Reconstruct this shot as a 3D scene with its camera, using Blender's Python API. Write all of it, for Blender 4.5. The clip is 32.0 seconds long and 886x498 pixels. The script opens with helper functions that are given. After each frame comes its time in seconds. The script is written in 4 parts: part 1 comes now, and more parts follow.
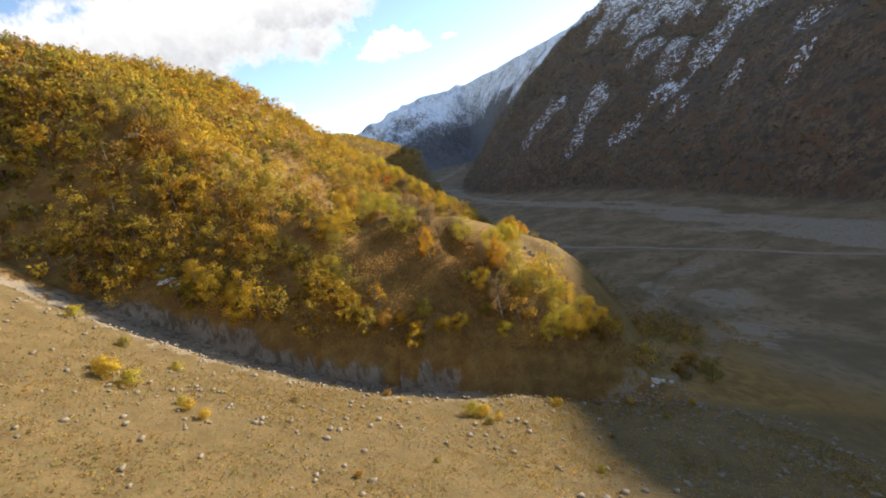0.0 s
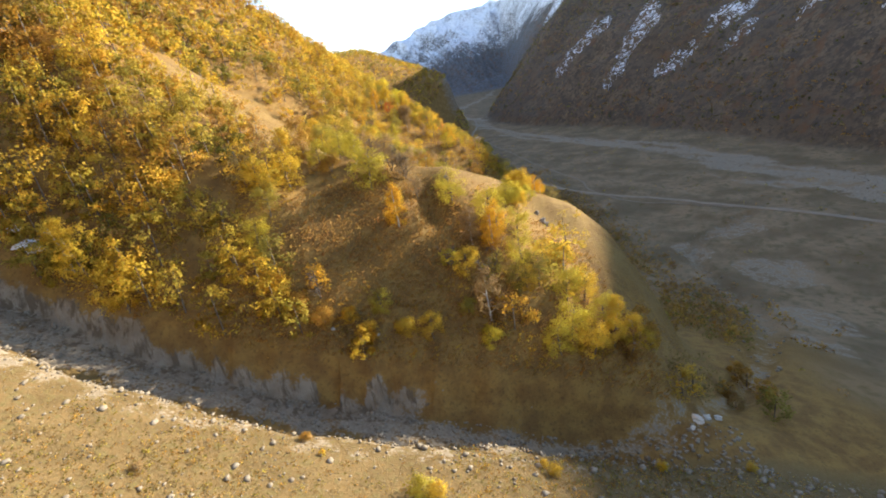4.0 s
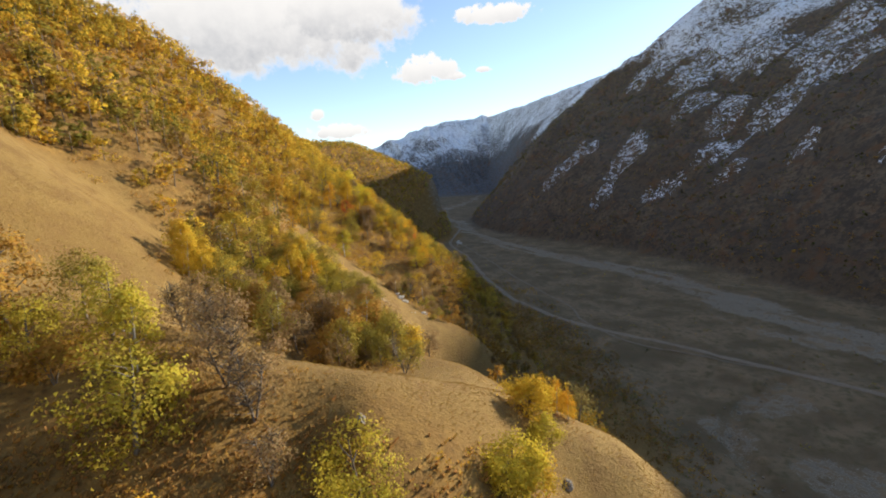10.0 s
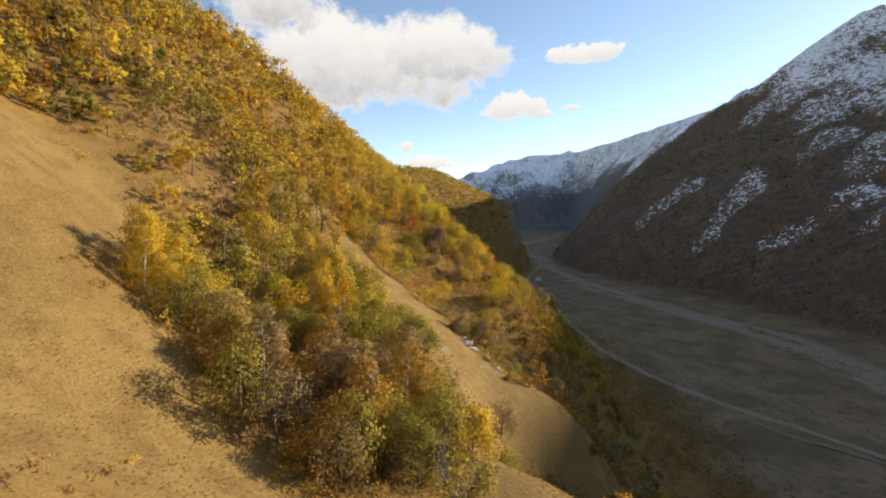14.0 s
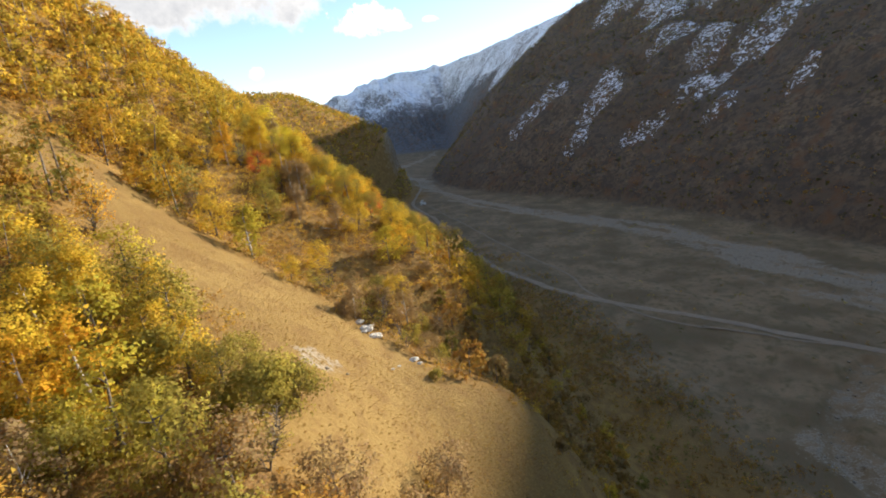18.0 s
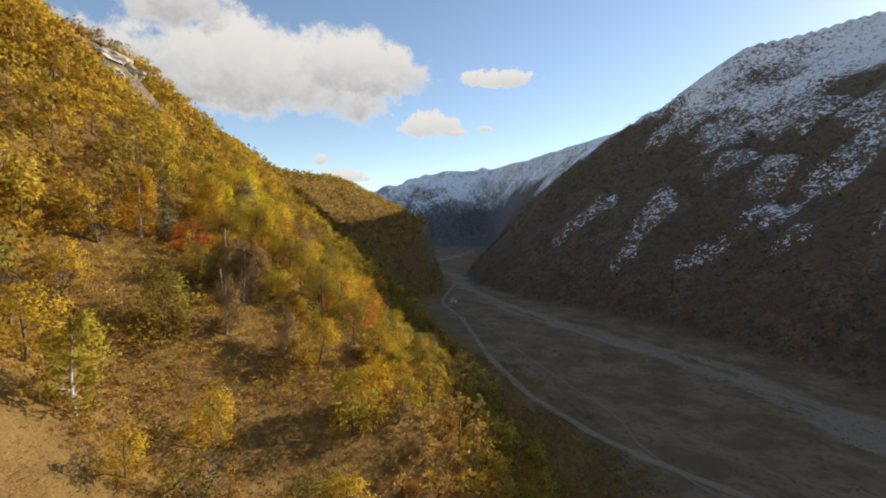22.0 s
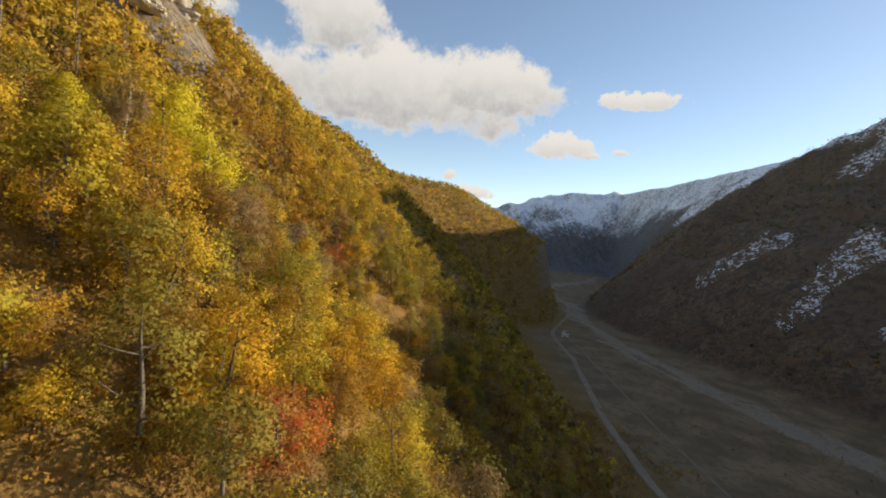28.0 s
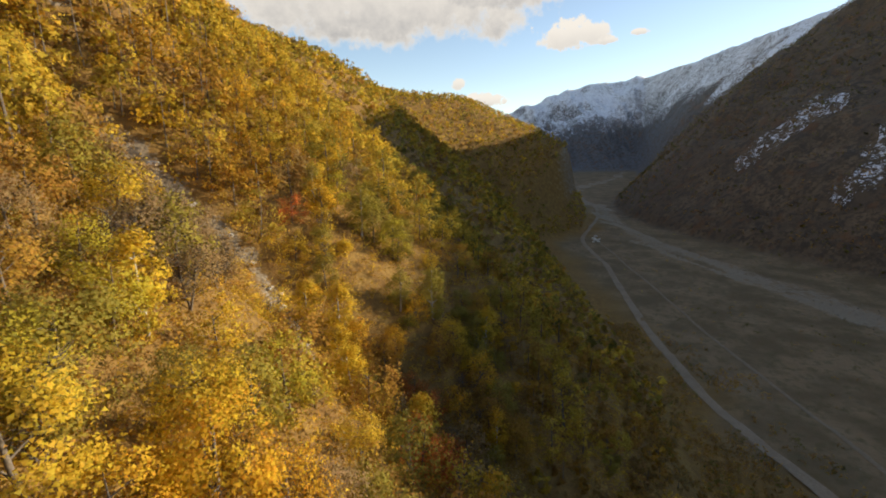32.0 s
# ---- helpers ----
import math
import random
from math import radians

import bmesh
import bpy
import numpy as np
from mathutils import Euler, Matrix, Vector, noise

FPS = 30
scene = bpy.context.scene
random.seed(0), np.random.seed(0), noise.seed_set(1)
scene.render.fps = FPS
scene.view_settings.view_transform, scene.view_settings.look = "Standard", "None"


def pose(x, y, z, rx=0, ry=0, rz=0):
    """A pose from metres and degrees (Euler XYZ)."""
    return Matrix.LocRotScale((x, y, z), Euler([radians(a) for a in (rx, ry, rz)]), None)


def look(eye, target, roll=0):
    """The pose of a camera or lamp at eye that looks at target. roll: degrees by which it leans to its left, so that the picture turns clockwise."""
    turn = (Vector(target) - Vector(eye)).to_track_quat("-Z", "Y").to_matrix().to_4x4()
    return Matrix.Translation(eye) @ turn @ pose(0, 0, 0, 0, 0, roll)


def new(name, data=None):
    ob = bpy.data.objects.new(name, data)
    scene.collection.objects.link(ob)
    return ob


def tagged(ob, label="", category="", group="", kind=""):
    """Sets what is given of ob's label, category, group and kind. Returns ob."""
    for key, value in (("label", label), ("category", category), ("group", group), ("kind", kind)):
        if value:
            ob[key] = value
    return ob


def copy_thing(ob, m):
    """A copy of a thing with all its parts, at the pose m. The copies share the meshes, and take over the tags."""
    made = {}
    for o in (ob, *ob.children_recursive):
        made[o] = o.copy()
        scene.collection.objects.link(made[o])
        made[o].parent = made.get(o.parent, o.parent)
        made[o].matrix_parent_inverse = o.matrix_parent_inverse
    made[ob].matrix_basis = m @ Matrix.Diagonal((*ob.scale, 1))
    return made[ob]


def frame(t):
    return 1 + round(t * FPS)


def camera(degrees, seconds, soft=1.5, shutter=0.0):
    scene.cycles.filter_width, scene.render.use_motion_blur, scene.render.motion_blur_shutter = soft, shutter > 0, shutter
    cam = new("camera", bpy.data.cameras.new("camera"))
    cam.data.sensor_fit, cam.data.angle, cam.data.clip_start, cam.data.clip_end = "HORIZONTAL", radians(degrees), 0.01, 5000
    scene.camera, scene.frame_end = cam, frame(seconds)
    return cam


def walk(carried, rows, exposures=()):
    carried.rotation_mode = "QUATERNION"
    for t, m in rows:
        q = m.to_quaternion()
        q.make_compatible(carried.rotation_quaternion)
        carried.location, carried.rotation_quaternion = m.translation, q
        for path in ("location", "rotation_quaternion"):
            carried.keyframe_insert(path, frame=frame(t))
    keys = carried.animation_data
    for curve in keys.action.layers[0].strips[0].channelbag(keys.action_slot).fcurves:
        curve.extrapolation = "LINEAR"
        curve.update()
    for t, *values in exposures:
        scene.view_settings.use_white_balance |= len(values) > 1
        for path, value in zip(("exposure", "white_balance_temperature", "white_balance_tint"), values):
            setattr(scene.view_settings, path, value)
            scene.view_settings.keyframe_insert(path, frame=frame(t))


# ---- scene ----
cam = camera(89.5, 32.0, soft=1.85)
ROWS = [
    (0, -14.8, -33.0, 120.9, 77.30, 11.86, -4.86),
    (0.5, -13.3, -28.1, 121.0, 78.90, 13.55, -0.14),
    (1, -11.7, -23.3, 121.0, 82.03, 17.32, 2.83),
    (1.5, -10.1, -18.8, 120.8, 82.27, 17.69, 2.02),
    (2, -8.4, -14.4, 120.6, 78.98, 16.47, 0.09),
    (2.5, -6.8, -9.9, 120.3, 74.10, 13.22, -3.96),
    (4.5, -0.8, 9.6, 118.2, 68.89, 8.93, -0.51),
    (5, 0.6, 15.4, 117.9, 71.35, 10.97, -0.21),
    (5.5, 1.9, 21.3, 117.7, 73.52, 9.75, 2.71),
    (6, 3.0, 27.3, 117.6, 77.30, 8.58, 3.23),
    (6.5, 3.9, 33.3, 117.7, 75.83, 0.83, -1.84),
    (7, 4.5, 39.1, 117.9, 80.28, -3.33, -6.78),
    (7.5, 4.8, 44.7, 118.2, 80.61, -1.97, -9.23),
    (8, 4.8, 50.0, 118.4, 79.48, -6.49, -5.72),
    (8.5, 4.7, 55.2, 118.6, 81.13, -4.22, -6.66),
    (9, 4.4, 60.1, 118.7, 81.79, -2.39, -6.50),
    (9.5, 4.1, 64.9, 118.7, 81.33, -0.26, -3.06),
    (10, 3.9, 69.4, 118.6, 80.87, 2.95, -2.61),
    (10.5, 3.7, 73.7, 118.3, 78.57, 5.25, -3.72),
    (11, 3.6, 77.8, 117.7, 76.37, 4.21, -3.64),
    (11.5, 3.5, 82.0, 117.0, 73.88, 2.25, -5.67),
    (12, 3.4, 86.2, 116.1, 75.29, 0.46, -4.34),
    (12.5, 3.2, 90.8, 115.2, 77.33, 1.93, 2.89),
    (13, 3.0, 95.6, 114.2, 82.09, 0.69, 11.20),
    (13.5, 2.7, 100.6, 113.3, 85.53, -0.38, 9.72),
    (14, 2.5, 105.7, 112.6, 85.26, -0.26, 7.57),
    (14.5, 2.1, 110.8, 112.2, 81.53, -5.87, 5.80),
    (16.5, -0.1, 130.6, 112.1, 80.42, -4.46, -0.73),
    (17, -0.3, 135.4, 112.0, 78.26, 0.37, -3.62),
    (17.5, -0.3, 140.1, 111.8, 76.13, 3.47, -6.65),
    (18, -0.1, 144.8, 111.6, 75.11, 5.49, -8.50),
    (18.5, 0.5, 149.7, 111.3, 75.22, 5.46, -8.56),
    (19, 1.4, 154.9, 110.9, 74.23, 4.35, -11.81),
    (19.5, 2.5, 160.3, 110.6, 74.86, 1.70, -13.44),
    (20, 3.6, 165.8, 110.3, 77.60, -1.87, -11.81),
    (20.5, 4.8, 171.3, 110.3, 80.53, -4.23, -11.74),
    (21, 5.8, 176.7, 110.4, 82.52, -3.42, -14.13),
    (21.5, 6.9, 181.8, 110.6, 84.62, -5.41, -11.41),
    (22, 7.8, 186.7, 110.8, 87.33, -1.20, -3.15),
    (22.5, 8.6, 191.3, 111.1, 88.38, -1.87, 3.31),
    (23, 9.2, 195.6, 111.2, 87.46, 1.56, 1.74),
    (23.5, 9.8, 199.8, 111.2, 85.41, 1.46, 3.99),
    (24, 10.3, 204.1, 111.1, 82.30, -0.02, 4.03),
    (24.5, 10.7, 208.6, 110.9, 80.36, 0.50, 2.36),
    (25, 10.9, 213.6, 110.6, 77.25, -2.67, 1.17),
    (25.5, 10.7, 219.3, 110.5, 75.80, -10.15, -13.71),
    (27.5, 12.8, 240.3, 107.8, 84.92, -7.56, 4.96),
    (28, 13.1, 245.3, 108.5, 88.53, -7.14, 12.03),
    (28.5, 13.3, 250.2, 109.0, 89.38, -7.36, 12.89),
    (29, 13.0, 254.9, 109.9, 90.59, -5.47, 11.22),
    (29.5, 13.0, 258.9, 110.6, 90.99, -4.90, 12.39),
    (30, 13.2, 262.3, 110.8, 90.84, -3.46, 16.91),
    (30.5, 13.5, 265.2, 111.2, 89.59, -0.14, 17.21),
    (31, 13.5, 268.4, 111.6, 85.49, 2.80, 14.89),
    (31.5, 13.5, 271.5, 112.0, 79.97, 0.70, 15.09),
    (32, 13.7, 274.3, 111.4, 77.87, 1.02, 14.22),
]
EXPOSURES = [(0, 1, 6650, 10), (1.2, 0.97, 6650, 10), (2.5, 1, 6650, 10), (4.5, 1.7, 6650, 10), (6, 1.55, 6650, 10), (7, 1.16, 6676, 10), (8, 0.72, 6702, 10), (11, 0.78, 6780, 10), (12, 0.95, 6780, 10), (13, 0.8, 6830, 10), (14, 0.65, 6930, 10), (17, 0.75, 6780, 10), (18, 1.03, 6780, 10), (20, 0.8, 6828, 10), (21, 0.68, 6852, 10), (22, 0.4, 6876, 10), (23, 0.59, 6900, 10), (24, 0.78, 6933, 10), (25.3, 0.95, 6977, 10), (26.5, 0.66, 7038, 10), (28, 0.4, 7150, 10), (30, 0.35, 7290, 10), (31, 0.37, 7400, 10), (32, 0.55, 7420, 10)]
walk(cam, [(t, pose(x, y, z, rx, ry, rz)) for t, x, y, z, rx, ry, rz in ROWS], EXPOSURES)

# ---- sky and sun ----
SUN_AZ, SUN_EL = 60.0, 20.5
CLOUDS = (  # azimuth, elevation, half width, half height, in degrees
    (-20, 16.8, 18.5, 7.2), (-29, 23.0, 6.5, 6.0), (-8, 18.4, 9, 5.0), (-46, 19.0, 7, 6.0), (0.5, 12.6, 4.4, 2.0),
    (10, 18.1, 4.6, 1.3), (-9.6, 6.0, 3.8, 1.0), (-12.1, 8.0, 1.1, 1.0), (8.4, 12.4, 1.1, 0.4), (4.4, 11.9, 1.5, 0.6))


def direction(az, el):
    a, e = radians(az), radians(el)
    return Vector((math.sin(a) * math.cos(e), math.cos(a) * math.cos(e), math.sin(e)))


class Graph:
    """Short hand for building a node tree."""

    def __init__(self, tree):
        self.tree = tree
        tree.nodes.clear()

    def add(self, kind, inputs=(), **values):
        node = self.tree.nodes.new(kind)
        for key, value in values.items():
            setattr(node, key, value)
        for key, value in dict(inputs).items():
            if isinstance(value, bpy.types.NodeSocket):
                self.tree.links.new(value, node.inputs[key])
            else:
                node.inputs[key].default_value = value
        return node

    def math(self, op, a, b=0.0, clamp=False):
        return self.add("ShaderNodeMath", {0: a, 1: b}, operation=op, use_clamp=clamp).outputs[0]

    def span(self, value, low, high, a=0.0, b=1.0):
        node = self.add("ShaderNodeMapRange", {0: value, 1: low, 2: high, 3: a, 4: b}, interpolation_type="SMOOTHSTEP")
        return node.outputs[0]

    def mix(self, fac, a, b, kind="MIX"):
        node = self.add("ShaderNodeMix", data_type="RGBA", blend_type=kind)
        for key, value in ((0, fac), (6, a), (7, b)):
            if isinstance(value, bpy.types.NodeSocket):
                self.tree.links.new(value, node.inputs[key])
            else:
                node.inputs[key].default_value = value if key == 0 else (*value[:3], 1)
        return node.outputs[2]

    def noise(self, vector, scale, detail=4.0, rough=0.55, distortion=0.0):
        return self.add("ShaderNodeTexNoise", {"Vector": vector, "Scale": scale, "Detail": detail, "Roughness": rough, "Distortion": distortion})

    def attr(self, name):
        return self.add("ShaderNodeAttribute", attribute_name=name).outputs["Fac"]

    def bump(self, height, strength, distance):
        return self.add("ShaderNodeBump", {"Height": height, "Strength": strength, "Distance": distance}).outputs[0]


def make_sky():
    world = bpy.data.worlds.new("sky")
    scene.world = world
    world.use_nodes = True
    g = Graph(world.node_tree)
    sky = g.add("ShaderNodeTexSky", sky_type="NISHITA", sun_disc=False, sun_elevation=radians(SUN_EL), sun_rotation=radians(SUN_AZ),
                altitude=1600, air_density=1.0, dust_density=0.5, ozone_density=1.0)
    way = g.add("ShaderNodeTexCoord").outputs["Generated"]
    warp = g.noise(way, 9.0, 7.0, 0.6)
    fine = g.noise(way, 38.0, 6.0, 0.65)
    fluff = g.math("SUBTRACT", g.math("ADD", g.math("MULTIPLY", warp.outputs[0], 0.72), g.math("MULTIPLY", fine.outputs[0], 0.28)), 0.5)
    total, shade = None, None
    for az, el, half_w, half_h in CLOUDS:
        mid = direction(az, el)
        right = Vector((math.cos(radians(az)), -math.sin(radians(az)), 0))
        up = right.cross(mid)
        u = g.math("DIVIDE", g.add("ShaderNodeVectorMath", {0: way, 1: right}, operation="DOT_PRODUCT").outputs["Value"], math.sin(radians(half_w)))
        v = g.math("DIVIDE", g.add("ShaderNodeVectorMath", {0: g.add("ShaderNodeVectorMath", {0: way, 1: mid}, operation="SUBTRACT").outputs[0], 1: up},
                                   operation="DOT_PRODUCT").outputs["Value"], math.sin(radians(half_h)))
        low = g.math("MINIMUM", v, 0.0)
        v2 = g.math("ADD", g.math("MULTIPLY", v, v), g.math("MULTIPLY", low, g.math("MULTIPLY", low, 1.2)))
        r = g.math("ADD", g.math("MULTIPLY", u, u), v2)
        ahead = g.add("ShaderNodeVectorMath", {0: way, 1: mid}, operation="DOT_PRODUCT").outputs["Value"]
        puff = fluff if half_h > 3 else g.math("SUBTRACT", g.math("ADD", g.math("MULTIPLY", fine.outputs[0], 0.6), g.math("MULTIPLY", warp.outputs[0], 0.4)), 0.5)
        body = g.math("SUBTRACT", g.math("ADD", 1.0, g.math("MULTIPLY", puff, 3.4 if half_h > 3 else 6.0)), r)
        body = g.math("MULTIPLY", body, g.math("GREATER_THAN", ahead, 0.5))
        body = g.math("MAXIMUM", body, -1.0)
        total = body if total is None else g.math("MAXIMUM", total, body)
        dark = g.math("MULTIPLY", g.span(v, 0.7, -0.7), g.span(body, 0.0, 0.7))
        if half_h < 3:
            dark = g.math("MULTIPLY", dark, 0.45)
        shade = dark if shade is None else g.math("MAXIMUM", shade, dark)
    cover = g.span(total, 0.0, 0.5)
    billow = g.noise(way, 26.0, 6.0, 0.6).outputs[0]
    shade = g.math("MULTIPLY", shade, g.span(billow, 0.25, 0.75, 0.55, 1.1), clamp=True)
    white = g.mix(shade, (4.1, 4.05, 4.0), (2.1, 2.15, 2.3))
    colour = g.mix(g.math("MULTIPLY", cover, 0.95), sky.outputs[0], white)
    back = g.add("ShaderNodeBackground", {"Color": colour, "Strength": 0.15})
    g.tree.links.new(back.outputs[0], g.add("ShaderNodeOutputWorld").inputs[0])


make_sky()
sun = new("sun", bpy.data.lights.new("sun", "SUN"))
sun.data.energy, sun.data.angle, sun.data.color = 4.3, radians(0.6), (1.0, 0.915, 0.76)
sun.matrix_world = look(direction(SUN_AZ, SUN_EL) * 900, (0, 0, 0))


# ---- materials ----
def shader(name):
    mat = bpy.data.materials.new(name)
    mat.use_nodes = True
    return mat, Graph(mat.node_tree)


def finish(g, colour, rough=0.9, normal=None, spec=0.2):
    b = g.add("ShaderNodeBsdfPrincipled", {"Base Color": colour, "Roughness": rough, "Specular IOR Level": spec})
    if normal is not None:
        g.tree.links.new(normal, b.inputs["Normal"])
    g.tree.links.new(b.outputs[0], g.add("ShaderNodeOutputMaterial").inputs[0])


def ground_material():
    mat, g = shader("hillside_ground")
    at = g.add("ShaderNodeNewGeometry").outputs["Position"]
    wide = g.noise(at, 0.035, 5).outputs[0]
    mid = g.noise(at, 0.25, 5, 0.6).outputs[0]
    fine = g.noise(at, 1.7, 5, 0.65).outputs[0]
    tuft = g.noise(g.add("ShaderNodeMapping", {"Vector": at, "Scale": (1, 1, 0.35)}).outputs[0], 4.5, 3, 0.7).outputs[0]
    straw = g.mix(g.span(wide, 0.35, 0.65), (0.20, 0.120, 0.035), (0.27, 0.172, 0.056))
    straw = g.mix(g.span(mid, 0.42, 0.66), straw, (0.185, 0.105, 0.034))
    straw = g.mix(g.span(tuft, 0.45, 0.8), straw, (0.32, 0.22, 0.08))
    straw = g.mix(g.span(fine, 0.52, 0.75, 0, 0.6), straw, (0.19, 0.12, 0.035))
    lump = g.noise(at, 0.75, 4, 0.6, 0.6).outputs[0]
    straw = g.mix(g.span(lump, 0.50, 0.70, 0, 0.65), straw, (0.20, 0.115, 0.038))
    litter = g.mix(g.span(mid, 0.35, 0.65), (0.20, 0.11, 0.034), (0.30, 0.18, 0.052))
    litter = g.mix(g.span(fine, 0.5, 0.75), litter, (0.11, 0.065, 0.024))
    plain = g.mix(g.span(wide, 0.35, 0.65), (0.17, 0.118, 0.062), (0.29, 0.20, 0.112))
    plain = g.mix(g.span(mid, 0.45, 0.7), plain, (0.15, 0.115, 0.055))
    plain = g.mix(g.span(fine, 0.5, 0.75, 0, 0.6), plain, (0.10, 0.085, 0.045))
    slope = g.mix(g.span(mid, 0.35, 0.65), (0.135, 0.088, 0.034), (0.20, 0.13, 0.052))
    slope = g.mix(g.span(lump, 0.48, 0.66), slope, (0.16, 0.12, 0.045))
    slope = g.mix(g.span(fine, 0.50, 0.70), slope, (0.13, 0.09, 0.035))
    slope = g.mix(g.span(tuft, 0.56, 0.72, 0, 0.6), slope, (0.30, 0.235, 0.145))
    gravel = g.mix(g.span(fine, 0.35, 0.7), (0.25, 0.20, 0.138), (0.36, 0.295, 0.21))
    gravel = g.mix(g.span(mid, 0.5, 0.7, 0, 0.7), gravel, (0.22, 0.175, 0.12))
    flute = g.noise(g.add("ShaderNodeMapping", {"Vector": at, "Scale": (1, 1, 0.10)}).outputs[0], 0.7, 5, 0.65, 0.4).outputs[0]
    rock = g.mix(g.span(mid, 0.35, 0.7), (0.23, 0.18, 0.125), (0.33, 0.27, 0.195))
    rock = g.mix(g.span(flute, 0.48, 0.60), rock, (0.15, 0.11, 0.07))
    alp = g.mix(g.span(wide, 0.35, 0.65), (0.15, 0.112, 0.074), (0.24, 0.172, 0.106))
    alp = g.mix(g.span(mid, 0.4, 0.7), alp, (0.09, 0.072, 0.05))
    alp = g.mix(g.span(g.noise(at, 0.012, 5, 0.6).outputs[0], 0.42, 0.62), alp, (0.15, 0.112, 0.075))
    # haze of distance put into the colour: rock turns greyer up the valley
    alp = g.mix(g.attr("far_haze"), alp, (0.165, 0.165, 0.17))
    far = g.noise(at, 0.11, 8, 0.7).outputs[0]
    alp = g.mix(g.span(far, 0.46, 0.60, 0, 0.85), alp, (0.085, 0.070, 0.055))
    alp = g.mix(g.span(g.noise(at, 0.05, 6, 0.65).outputs[0], 0.52, 0.66, 0, 0.7), alp, (0.19, 0.10, 0.05))
    col = g.mix(g.attr("wood"), straw, litter)
    col = g.mix(g.attr("stony"), col, slope)
    col = g.mix(g.attr("plain"), col, plain)
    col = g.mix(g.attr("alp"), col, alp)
    edge = g.math("ADD", g.math("MULTIPLY", g.math("SUBTRACT", mid, 0.5), 1.1), g.math("MULTIPLY", g.math("SUBTRACT", fine, 0.5), 0.7))
    col = g.mix(g.span(g.math("ADD", g.attr("gravel"), edge), 0.4, 0.6), col, gravel)
    col = g.mix(g.span(g.math("ADD", g.attr("rock"), edge), 0.4, 0.6), col, rock)
    drift = g.noise(at, 0.016, 6, 0.6).outputs[0]
    speck = g.noise(at, 0.33, 5, 0.7).outputs[0]
    patchy = g.math("ADD", g.math("MULTIPLY", g.math("SUBTRACT", far, 0.5), 3.0), g.math("MULTIPLY", g.math("SUBTRACT", speck, 0.5), 3.2))
    rough = g.math("ADD", patchy, g.math("MULTIPLY", g.math("SUBTRACT", drift, 0.5), 0.9))
    cold = g.math("ADD", g.attr("snow"), g.math("MULTIPLY", rough, g.span(g.attr("snow"), 0.02, 0.3)))
    snow = g.span(cold, 0.52, 0.60)
    col = g.mix(snow, col, (0.82, 0.84, 0.88))
    height = g.math("ADD", g.math("ADD", g.math("MULTIPLY", fine, 0.45), g.math("MULTIPLY", tuft, 0.25)), g.math("MULTIPLY", lump, 0.35))
    height = g.math("ADD", height, g.math("MULTIPLY", g.math("MULTIPLY", far, 4.0), g.attr("alp")))
    height = g.math("ADD", height, g.math("MULTIPLY", g.math("MULTIPLY", flute, 2.2), g.attr("rock")))
    finish(g, col, 0.92, g.bump(height, 0.9, 0.42))
    return mat


def simple(name, a, b, scale, rough=0.85, relief=0.05, spec=0.25):
    mat, g = shader(name)
    at = g.add("ShaderNodeNewGeometry").outputs["Position"]
    n = g.noise(at, scale, 5, 0.65).outputs[0]
    wide = g.noise(at, scale * 0.13, 3).outputs[0]
    rand = g.add("ShaderNodeNewGeometry").outputs["Random Per Island"]
    c = g.mix(g.span(n, 0.35, 0.68), a, b)
    c = g.mix(g.span(wide, 0.3, 0.7, 0, 0.45), c, [v * 0.62 for v in a])
    c = g.mix(g.math("MULTIPLY", rand, 0.3), c, [min(1, v * 1.35) for v in b])
    finish(g, c, rough, g.bump(n, 0.7, relief), spec)
    return mat


